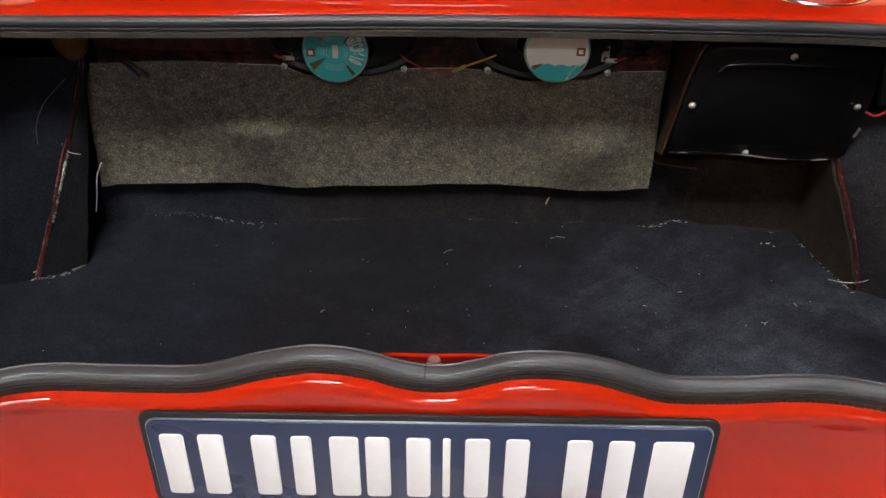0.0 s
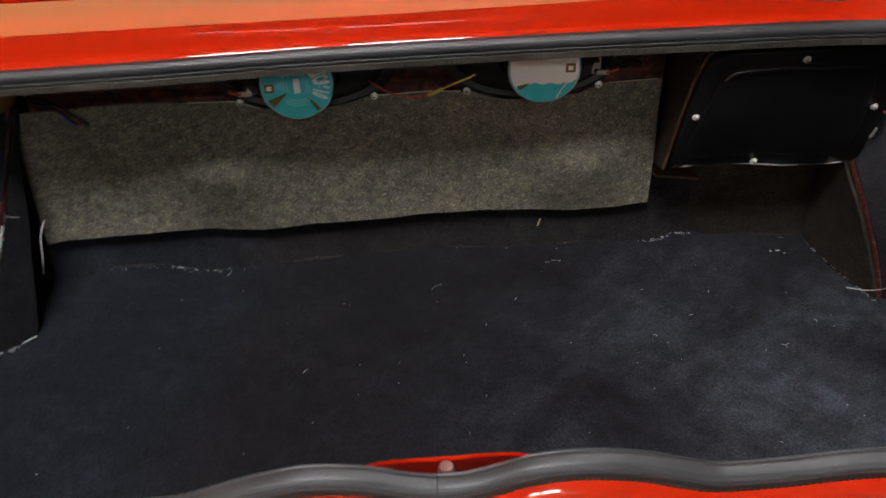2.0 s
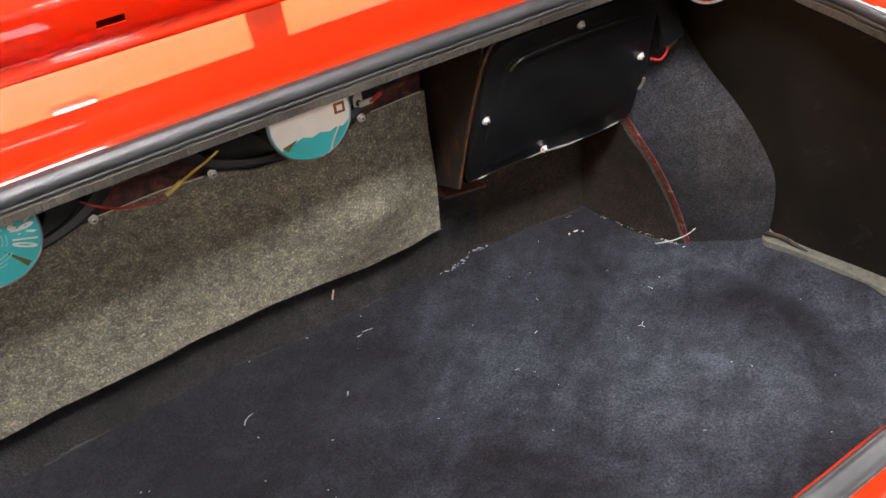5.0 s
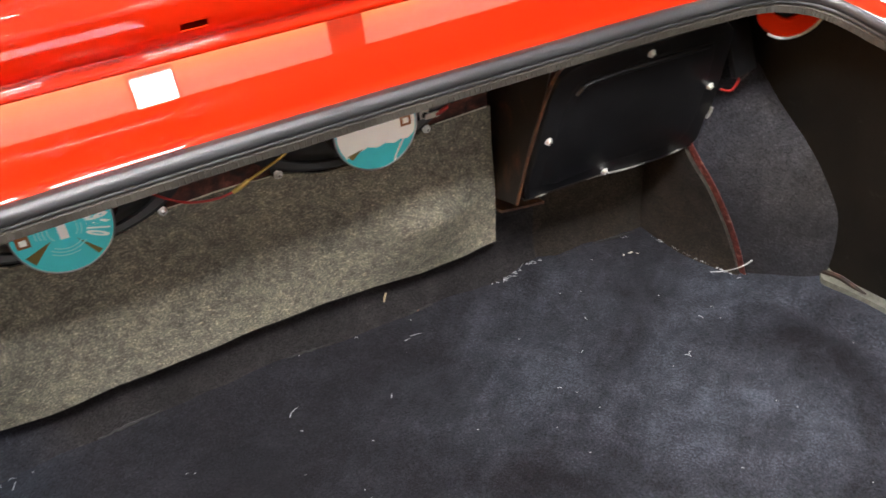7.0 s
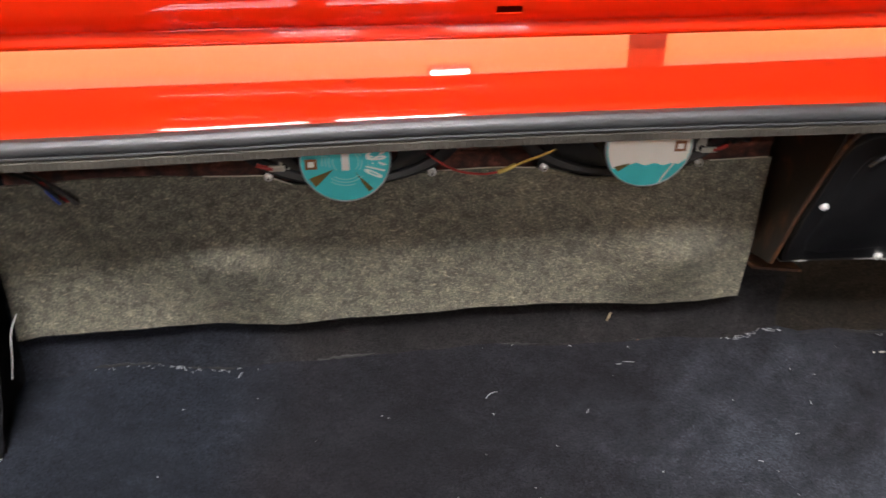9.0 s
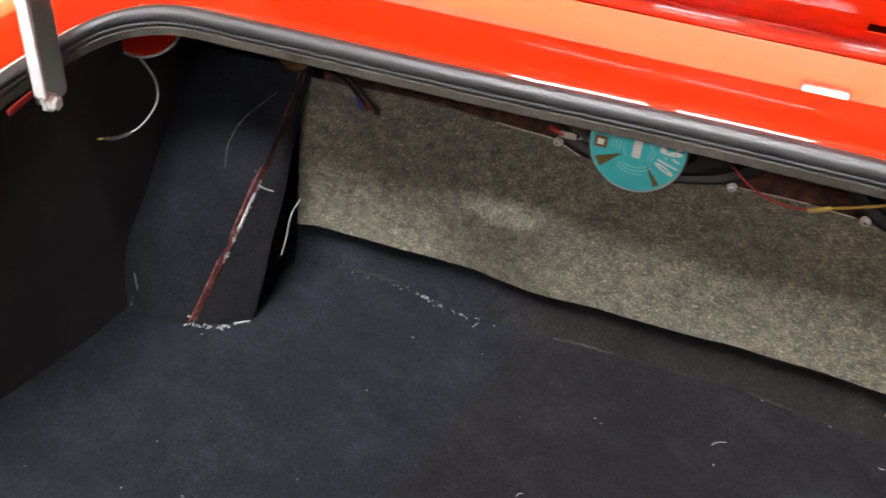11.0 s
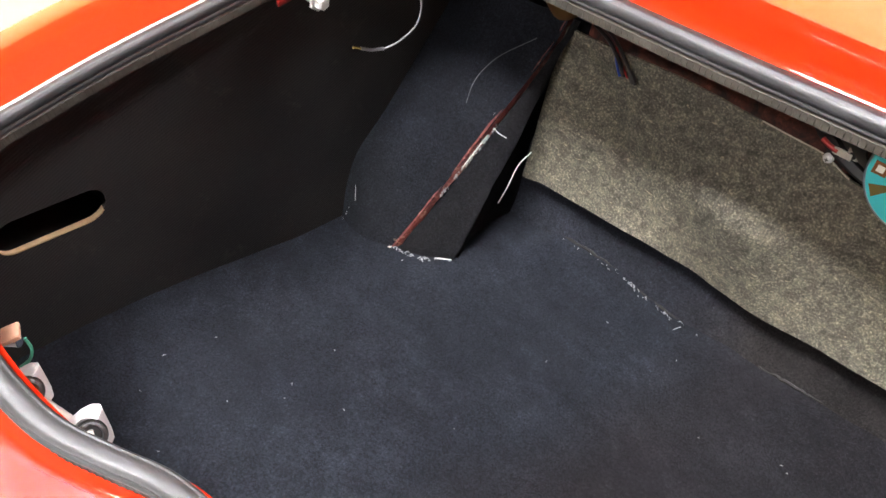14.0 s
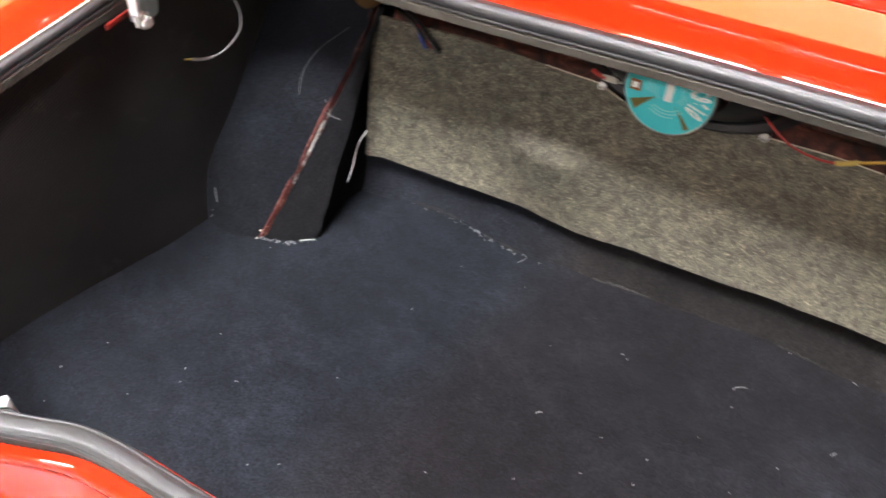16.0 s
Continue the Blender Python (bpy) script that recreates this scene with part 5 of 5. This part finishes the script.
# ---- latch ----
def latch():
    th = thing("latch_striker", "red painted latch tray with a steel striker pin", "latch", (0.003, 0.045, 0.2))
    inv = Matrix.Translation((-0.003, -0.045, -0.2))
    rim = [(-0.077, 0.028, 0.2075), (-0.073, 0.044, 0.2195), (-0.058, 0.0505, 0.2225), (0.003, 0.052, 0.2233), (0.063, 0.0505, 0.2245), (0.078, 0.044, 0.222), (0.081, 0.028, 0.2095)]
    P = spline(rim, 8)
    bm = bmesh.new()
    rows = []
    for p in P:
        c = Vector((0.003, 0.03, p.z))
        d = (p - c)
        d.z = 0
        d.normalize()
        rows.append((p, d))

    def wall(prof, m, name, label=""):
        bm = bmesh.new()
        vs = [[bm.verts.new(p + d * a + Vector((0, 0, h))) for a, h in prof] for p, d in rows]
        for a, b in zip(vs, vs[1:]):
            for k in range(len(prof) - 1):
                bm.faces.new((a[k], a[k + 1], b[k + 1], b[k]))
        ob = part(name, bm, m, th, label, sharp=50)
        ob.matrix_parent_inverse = inv
    bm.free()
    wall(((0.0012, -0.03), (0.0014, -0.0015), (0.001, 0.0), (0.0002, 0.0003), (-0.0006, -0.0006), (-0.001, -0.003)), RED, "tray_rim")
    # inner walls in a darker red than the rim: the recess's shade as colour
    wall(((-0.001, -0.003), (-0.003, -0.01), (-0.006, -0.032), (-0.03, -0.034)), DARK_RED, "tray", "hollow of the tray, its shade painted in dark red")
    bm = bmesh.new()
    lathe(bm, [(0, -0.045), (0.0075, -0.045), (0.0075, -0.012), (0.0052, -0.010), (0.0052, 0.0), (0.0068, 0.002), (0.007, 0.008), (0.0055, 0.012), (0.0, 0.0132)], Matrix.Translation((0.003, 0.039, 0.2165)), 20)
    ob = part("pin", bm, PIN, th, "worn steel striker pin")
    ob.matrix_parent_inverse = inv
    bm = bmesh.new()
    for dx in (-0.043, 0.045):
        post = bmesh.new()
        lathe(post, [(0, -0.03), (0.0066, -0.03), (0.0066, -0.004), (0.0058, -0.0015), (0.003, -0.0004), (0, 0)], Matrix.Translation((0.003 + dx, 0.036, 0.219)), 16)
        ob = part("bolt", post, RUSTY_BOLT, th, "round bolt head with red overspray")
        ob.matrix_parent_inverse = inv
    # near-black bottom, the shade of the hollow put into its colour
    box(bm, (0.003, 0.042, 0.1905), (0.14, 0.04, 0.003))
    ob = part("tray_floor", bm, DARK, th, "bottom of the tray, coloured dark for the shade in it")
    ob.matrix_parent_inverse = inv


latch()


# ---- fuel filler on the deck ----
def fuel_cap():
    c = (0.492, 0.583, 0.4212)
    th = thing("fuel_cap", "round satin metal fuel filler cap in a chrome ring", "fuel cap", c)
    m = Matrix.Rotation(radians(3), 4, "X")
    bm = bmesh.new()
    lathe(bm, [(0.074, -0.006), (0.0735, 0.001), (0.0715, 0.0035), (0.068, 0.0035), (0.064, 0.0005), (0.061, -0.004)], m, 64)
    part("ring", bm, CHROME, th, "chrome ring")
    bm = bmesh.new()
    lathe(bm, [(0.064, 0.0008), (0.0, 0.0008)], m, 64)
    part("bowl", bm, DARK, th, "black recess")
    bm = bmesh.new()
    lathe(bm, [(0.043, 0.0005), (0.044, 0.006), (0.042, 0.0085), (0.03, 0.0108), (0.014, 0.0118), (0.0, 0.012)], m, 64)
    cap = part("lid", bm, STEEL, th, "satin metal cap")
    bm = bmesh.new()
    lathe(bm, [(0.0125, 0.0116), (0.0125, 0.0128), (0.011, 0.0134), (0.0, 0.0134)], m, 32)
    part("lock_cover", bm, CHROME, cap, "bright oval lock cover")


fuel_cap()


# ---- tail lamp back ----
HOODS = ((-0.536, 0.012, 0.18), (-0.476, 0.024, 0.18))


def tail_lamp():
    at = Vector((-0.509, 0.005, 0.176))
    th = thing("tail_lamp", "pale grey plastic back of a tail lamp with bulb holders", "tail lamp", at)
    bm = bmesh.new()
    box(bm, (0.0, -0.004, -0.02), (0.17, 0.008, 0.06), 0.003)
    part("back_plate", bm, HOUSING, th, sharp=30)
    right = Vector((0.81, 0.58, 0))
    for x, y, z in HOODS:
        c = Vector((x, y, z)) - at
        bm = bmesh.new()
        seg = 10
        low, high = [], []
        for k in range(seg):
            a = 2 * math.pi * (k + 0.5) / seg
            d = Vector((math.cos(a), math.sin(a), 0))
            e = d.dot(right)
            low.append(bm.verts.new(c + d * 0.0175 + Vector((0, 0, -0.034))))
            high.append(bm.verts.new(c + d * 0.0125 + Vector((0, 0, -0.0085 + 0.0085 * e))))
        for k in range(seg):
            bm.faces.new((low[k], low[(k + 1) % seg], high[(k + 1) % seg], high[k]))
        bm.faces.new(high)
        bm.faces.new(low[::-1])
        bmesh.ops.bevel(bm, geom=bm.edges[:], offset=0.0008, segments=1, affect="EDGES")
        hsg = part("housing", bm, HOUSING, th, "faceted pale grey turret", sharp=25)
        m = Matrix.Translation(c + Vector((0.012, -0.003, -0.013))) @ Vector((0.6, -0.2, 0.6)).to_track_quat("Z", "X").to_matrix().to_4x4()
        bm = bmesh.new()
        lathe(bm, [(0.0112, -0.006), (0.0112, 0.006), (0.0098, 0.0075), (0.0098, 0.0105), (0.0075, 0.011), (0.007, 0.007), (0, 0.007)], m, 24)
        part("bulb_holder", bm, BLACK_PLASTIC, hsg, "black bulb holder")
        bm = bmesh.new()
        box(bm, m @ Vector((0.001, 0, 0.0085)), (0.006, 0.004, 0.004), 0.0006, m.to_3x3().to_4x4())
        part("contact", bm, STEEL, hsg, "bright contact")
    # the sloping shoulder between the turrets
    a, b = Vector(HOODS[0]) - at, Vector(HOODS[1]) - at
    bm = bmesh.new()
    slab(bm, rounded((b - a).length + 0.01, 0.034, 0.012), Matrix.Translation((a + b) / 2 + Vector((0.004, -0.012, -0.03))) @ pose(0, 0, 0, 24, 0, 11), -0.012, 0.004, 0.003)
    part("shoulder", bm, HOUSING, th, "white sloping shoulder of the lamp", sharp=30)
    bm = bmesh.new()
    box(bm, (-0.05, 0.014, 0.014), (0.016, 0.014, 0.004), 0.0012, pose(0, 0, 0, 20, 0, -25))
    part("connector", bm, COPPER, th, "copper contact strip", sharp=30)
    bm = bmesh.new()
    cyl(bm, 0.0045, 0.0045, 0.02, Matrix.Translation((-0.062, 0.006, 0.003)) @ pose(0, 0, 0, 0, 78, 35), 16)
    part("socket", bm, CHROME, th, "bright metal socket", sharp=30)
    bm = bmesh.new()
    tube(bm, [(-0.042, 0.02, 0.012), (-0.04, 0.022, 0.002), (-0.042, 0.02, -0.01), (-0.048, 0.014, -0.02)], 0.0012, 8, 6)
    part("green_wire", bm, WIRE_GREEN, th)


tail_lamp()


# ---- strap and loose cable on the left side ----
def lid_stay():
    th = thing("lid_stay", "cream and grey metal lid stay bolted to the wing", "lid stay", (-0.612, 0.352, 0.33))
    bm = bmesh.new()
    out = rounded(0.033, 0.30, 0.006, 4)
    slab(bm, out, Matrix.Translation((0, -0.004, 0.16)) @ pose(0, 0, 0, 0, 90, 0) @ pose(0, 0, 0, 0, 0, 90), -0.002, 0.002, 0.0008)
    part("strap", bm, BRUSHED, th, sharp=30)
    bm = bmesh.new()
    box(bm, (0.004, -0.019, 0.165), (0.012, 0.004, 0.29), 0.001)
    part("flange", bm, HOUSING, th, "cream edge of the stay", sharp=30)
    bm = bmesh.new()
    lathe(bm, [(0, 0), (0.0095, 0), (0.0095, 0.003), (0.0065, 0.0032), (0.0065, 0.009), (0.005, 0.0105), (0, 0.0108)], pose(0.002, -0.01, 0.012, 0, 90, 0), 6)
    part("bolt", bm, STEEL, th, "bright bolt head", sharp=30)
    bm = bmesh.new()
    box(bm, (-0.008, -0.03, 0.016), (0.003, 0.03, 0.006), 0.001, pose(0, 0, 0, 12, 0, 0))
    part("bracket", bm, DARK_RED, th, "red bracket", sharp=30)


lid_stay()
cable("loose grey cable with a metal plug tip", [
    ("grey_wire", [(-0.618, 0.468, 0.335), (-0.612, 0.481, 0.305), (-0.611, 0.478, 0.283), (-0.613, 0.455, 0.268), (-0.616, 0.435, 0.264)], 0.0011, WIRE_GREY),
    ("plug", [(-0.616, 0.438, 0.2645), (-0.619, 0.425, 0.2655), (-0.622, 0.412, 0.2695)], 0.0018, BRUSHED),
    ("tip", [(-0.622, 0.413, 0.269), (-0.624, 0.404, 0.272)], 0.0014, GOLD)])


def foam_plug():
    bm = bmesh.new()
    bmesh.ops.create_icosphere(bm, subdivisions=3, radius=1.0)
    for v in bm.verts:
        v.co = Vector((v.co.x * 0.026, v.co.y * 0.02, v.co.z * 0.03)) * (1 + 0.12 * wob(v.co.x, v.co.y, v.co.z, 1.5))
    ob = part("foam_plug", bm, OCHRE)
    ob.location = (-0.522, 0.6, 0.325)
    tagged(ob, "dull ochre foam plug in the upper corner", "plug")


foam_plug()


# pale cut edge of the board where it shows
def board_edge(x0, x1):
    n = 10
    pts = [(x0 + (x1 - x0) * i / n, 0.6, interp(x0 + (x1 - x0) * i / n, BOARD_TOP) + 0.0004) for i in range(n + 1)]
    tagged(tube_part("board_edge", pts, 0.0007, CUT_EDGE), "pale raw cut edge along the top of the felt board", "edging")


board_edge(-0.29, -0.2)
board_edge(-0.048, 0.058)
board_edge(0.25, 0.315)


# ---- strips, threads and lint ----
def strip(name, pts, w, label, m, t=0.0012):
    P = spline(pts, 8)
    bm = bmesh.new()
    rows = []
    for i, p in enumerate(P):
        d = (P[min(i + 1, len(P) - 1)] - P[max(i - 1, 0)]).normalized()
        s = d.cross(Vector((0, -1, 0.4))).normalized()
        rows.append([bm.verts.new(p + s * k * w / 2) for k in (-1, 1)])
    for a, b in zip(rows, rows[1:]):
        bm.faces.new((a[0], a[1], b[1], b[0]))
    thicken(bm, t)
    return tagged(part(name, bm, m), label, "strip")


strip("paper_strip", [(-0.529, 0.572, 0.06), (-0.524, 0.576, 0.085), (-0.519, 0.581, 0.118), (-0.511, 0.588, 0.137)], 0.0011, "thin white strip hanging behind the felt board", WHITE)


def metal_strip():
    bm = bmesh.new()
    P = spline([(0.696, 0.414, 0.02), (0.703, 0.38, 0.0215), (0.712, 0.33, 0.022), (0.72, 0.26, 0.02), (0.723, 0.18, 0.012)], 10)
    rows = []
    for i, p in enumerate(P):
        w = 0.011 * smooth(0, 6, i + 1)
        rows.append([bm.verts.new(p + Vector((a * w, 0, h))) for a, h in ((-1.6, -0.004), (-1.5, 0.0025), (-0.7, 0.001), (0.2, 0.005), (1.2, 0.012))])
    for a, b in zip(rows, rows[1:]):
        for k in range(4):
            bm.faces.new((a[k], a[k + 1], b[k + 1], b[k]))
    thicken(bm, 0.0012)
    tagged(part("metal_strip", bm, GREYSTRIP), "dull grey green strip along the base of the side panel", "strip")
    bm = bmesh.new()
    tube(bm, [(0.69, 0.424, 0.023), (0.698, 0.39, 0.028), (0.702, 0.35, 0.022)], 0.0035, 6, 6)
    tagged(part("twig", bm, BROWN), "small dark brown splinter on the strip", "splinter")


metal_strip()


def threads(name, spots, label, r=0.0005, m=None):
    """Loose fibres: (x, y, z, length, turn, lift)."""
    rnd = random.Random(len(spots) * 7 + 3)
    bm = bmesh.new()
    for x, y, z, ln, turn, lift in spots:
        a = radians(turn)
        bend = rnd.uniform(-0.35, 0.35)
        pts = []
        for k in range(5):
            s = k / 4
            pts.append((x + ln * (s - 0.5) * math.cos(a + bend * (s - 0.5) * 2), y + ln * (s - 0.5) * math.sin(a + bend * (s - 0.5) * 2), z + r + lift * math.sin(math.pi * s) * rnd.uniform(0.5, 1)))
        tube(bm, pts, r, 4, 3)
    return tagged(part(name, bm, m or THREAD), label, "lint", "", "stuff")


rnd = random.Random(11)
spots = []
for _ in range(80):
    x, y = rnd.uniform(-0.62, 0.66), rnd.uniform(0.05, 0.62)
    spots.append((x, y, floor_z(x, y) + 0.0058, rnd.uniform(0.0006, 0.003), rnd.uniform(0, 180), rnd.uniform(0, 0.001)))
threads("floor_lint", spots, "pale lint and fibres scattered on the carpet", 0.00032, MID_THREAD)
spots = [(x, y, floor_z(x, y) + 0.006, ln, turn, 0.001) for x, y, ln, turn in (
    (0.016, 0.558, 0.02, 35), (0.126, 0.522, 0.007, 60), (0.461, 0.395, 0.008, 120), (0.465, 0.398, 0.006, 30), (0.194, 0.594, 0.014, -8), (0.182, 0.592, 0.008, 10),
    (-0.285, 0.612, 0.012, 70), (0.36, 0.47, 0.006, 15), (0.4, 0.52, 0.005, 80), (0.3, 0.43, 0.006, -30), (-0.16, 0.4, 0.008, 50), (0.52, 0.44, 0.007, 100))]
threads("floor_thread", spots, "short white threads lying on the carpet", 0.00044, MID_THREAD)
spots = []
for i in range(85):
    x = rnd.choice((rnd.uniform(-0.46, -0.37), rnd.gauss(-0.4, 0.015), rnd.gauss(-0.355, 0.012), rnd.gauss(-0.31, 0.012), rnd.uniform(-0.5, 0.55), rnd.gauss(0.335, 0.012), rnd.gauss(0.36, 0.012), rnd.gauss(0.39, 0.01)))
    spots.append((x, 0.6225 + rnd.gauss(0, 0.0022), interp(x, SEAM) + 0.0045, rnd.uniform(0.002, 0.007), rnd.choice((rnd.gauss(0, 18), rnd.uniform(-80, 80))), rnd.uniform(0, 0.003)))
threads("seam_fray", spots, "frayed fibres along the back edge of the carpet", 0.00028, MID_THREAD)


def ragged_strip(runs, m, label, fat):
    """Ragged strips laid where the two torn carpets part along the back."""
    bm = bmesh.new()
    for x0, x1 in runs:
        n = 14
        pts = [(x0 + (x1 - x0) * i / n, 0.6265 + 0.003 * wob(i * 0.7, x0, 0, 1), interp(x0 + (x1 - x0) * i / n, SEAM) + 0.0055 + 0.002 * wob(i * 0.9, x0, 4, 1)) for i in range(n + 1)]
        tube(bm, pts, fat, 6, 2, lambda t: 0.25 + 0.9 * math.sin(math.pi * t) * (0.7 + 0.5 * wob(t * 9, x0)))
    tagged(part("seam_strip", bm, m), label, "gap", "", "stuff")


# near-black strips put in for the shade between the carpets
ragged_strip(((-0.5, -0.36), (-0.35, -0.28), (-0.2, -0.12), (0.03, 0.11), (0.19, 0.3), (0.41, 0.56)), DARK, "dark ragged strips for the shade in torn gaps along the back edge of the carpet", 0.0028)
ragged_strip(((-0.322, -0.302), (0.205, 0.262), (0.275, 0.3)), EDGE_RUST, "rusty metal showing through the torn carpet edge", 0.0016)
spots = []
for i in range(110):
    k, sx = rnd.choice(((rnd.uniform(0.3, 0.66), 0.0035), (rnd.uniform(0.3, 0.66), 0.0035), (rnd.uniform(0.0, 0.16), -0.0065), (rnd.uniform(0.2, 0.9), -0.006)))
    p = Vector(L_SEAM2[0]).lerp(Vector(L_SEAM2[3]), k)
    q = p + Vector((sx + rnd.gauss(0, 0.0006), -0.005, rnd.uniform(-0.002, 0.003)))
    spots.append((q.x, q.y, q.z, rnd.uniform(0.001, 0.003), rnd.uniform(-90, 90), rnd.uniform(0.002, 0.007)))
for i in range(46):
    k = rnd.random()
    p = Vector((-0.596, 0.463, 0.006)).lerp(Vector((-0.556, 0.473, 0.006)), k * 2) if k < 0.5 else Vector((-0.556, 0.473, 0.006)).lerp(Vector((-0.53, 0.502, 0.006)), k * 2 - 1)
    spots.append((p.x, p.y + rnd.uniform(-0.005, 0.002), p.z, rnd.uniform(0.0015, 0.008), rnd.uniform(-20, 70), rnd.uniform(0, 0.005)))
for i in range(14):
    k = rnd.random()
    p = Vector((-0.67, 0.46, 0.002)).lerp(Vector((-0.66, 0.458, 0.03)), k)
    spots.append((p.x + 0.004, p.y - 0.004, p.z, rnd.uniform(0.004, 0.012), rnd.uniform(-60, 90), rnd.uniform(0, 0.006)))
threads("flange_fray", spots, "white frayed carpet backing along the bare flange", 0.00034, MID_THREAD)


def backing(run, w, label):
    """A torn ribbon of pale carpet backing along an edge."""
    P = spline(run, 14)
    bm = bmesh.new()
    rows = []
    for i, p in enumerate(P):
        k = i / (len(P) - 1)
        ww = w * math.sin(math.pi * min(1, 0.08 + k * 0.9)) * (0.55 + 0.7 * abs(wob(i * 0.9, run[0][0], 1)))
        rows.append([bm.verts.new(p + Vector((d * ww, 0.0006 * wob(i * 1.7, d, 2), 0.4 * d * ww))) for d in (-0.5, 0.5)])
    for a, b in zip(rows, rows[1:]):
        bm.faces.new((a[0], a[1], b[1], b[0]))
    thicken(bm, 0.0008)
    tagged(part("torn_backing", bm, PAPER, None, smooth=False), label, "carpet backing")


def beside(k, dx, dy=-0.0062):
    p = Vector(L_SEAM2[0]).lerp(Vector(L_SEAM2[3]), k)
    return (p.x + dx, p.y + dy, p.z)


backing([beside(0.02, -0.007), beside(0.07, -0.0072), beside(0.13, -0.006)], 0.006, "torn off-white backing at the foot of the bare flange")
backing([beside(0.46, 0.0016), beside(0.53, 0.0018), beside(0.62, 0.001)], 0.0022, "thin torn white backing along the bare flange")
backing([(-0.545, 0.488, 0.008), (-0.538, 0.493, 0.009), (-0.53, 0.5, 0.009)], 0.004, "torn white backing at the carpet corner")
spots = []
for i in range(40):
    k = rnd.random()
    p = Vector((0.58, 0.62, 0.012)).lerp(Vector((0.625, 0.478, 0.004)), k)
    spots.append((p.x - 0.006, p.y - 0.006, p.z, rnd.uniform(0.003, 0.01), rnd.uniform(-80, 0), rnd.uniform(0, 0.003)))
threads("arch_fray", spots, "frayed fibres where the arch carpet meets the floor", 0.00035, MID_THREAD)
tagged(tube_part("loose_thread", [(0.588, 0.5, 0.012), (0.605, 0.484, 0.018), (0.622, 0.474, 0.026), (0.636, 0.47, 0.036)], 0.0008, MID_THREAD), "grey cord end lying over the bare flange", "thread")
tagged(tube_part("loose_thread", [(-0.566, 0.522, 0.198), (-0.564, 0.527, 0.224), (-0.553, 0.541, 0.251), (-0.524, 0.565, 0.281)], 0.00035, DULL_THREAD), "long pale thread hanging over the arch carpet", "thread")
tagged(tube_part("loose_thread", [(-0.648, 0.455, 0.012), (-0.647, 0.453, 0.03), (-0.65, 0.453, 0.048), (-0.652, 0.454, 0.066)], 0.0004, THREAD), "upright white thread in the corner", "thread")
tagged(tube_part("loose_thread", [(-0.53, 0.53, 0.183), (-0.521, 0.527, 0.182), (-0.512, 0.531, 0.179)], 0.0005, THREAD), "short white thread on the gusset carpet", "thread")


def chips(spots, label):
    """Small pale flakes: (x, y, z, size)."""
    rnd2 = random.Random(5)
    bm = bmesh.new()
    for x, y, z, s in spots:
        m = pose(x, y, z, rnd2.uniform(-50, 30), rnd2.uniform(-40, 40), rnd2.uniform(0, 180))
        k = rnd2.randint(4, 6)
        out = [(0.75 * s * rnd2.uniform(0.5, 1.1) * math.cos(2 * math.pi * i / k) * 1.6, s * rnd2.uniform(0.4, 1.0) * math.sin(2 * math.pi * i / k) * 0.7) for i in range(k)]
        slab(bm, out, m, 0, 0.0006)
    return tagged(part("chip", bm, CUT_EDGE, None, smooth=False), label, "flakes", "", "stuff")


chips([(-0.588, 0.462, 0.02, 0.0035), (-0.5925, 0.459, 0.008, 0.0022), (-0.57, 0.462, 0.004, 0.002), (-0.553, 0.474, 0.004, 0.0022), (-0.541, 0.487, 0.005, 0.0042), (-0.535, 0.492, 0.006, 0.002),
       (-0.545, 0.54, 0.15, 0.002), (-0.576, 0.49, 0.06, 0.0022), (-0.57, 0.478, 0.012, 0.0018)], "pale flakes of backing at the torn carpet corner")
chips([(0.522, 0.585, 0.02, 0.004), (0.512, 0.588, 0.018, 0.0022), (0.53, 0.58, 0.018, 0.002), (0.398, 0.602, 0.022, 0.0022), (0.345, 0.606, 0.016, 0.003), (0.336, 0.607, 0.015, 0.002),
       (0.7, 0.418, 0.014, 0.0035), (0.706, 0.41, 0.018, 0.0025)], "pale flakes along the torn carpet edge")
tagged(tube_part("splinter", [(0.171, 0.629, 0.058), (0.1725, 0.6285, 0.064), (0.175, 0.629, 0.07)], 0.0011, TAN), "tiny tan splinter stuck to the carpet strip", "splinter")
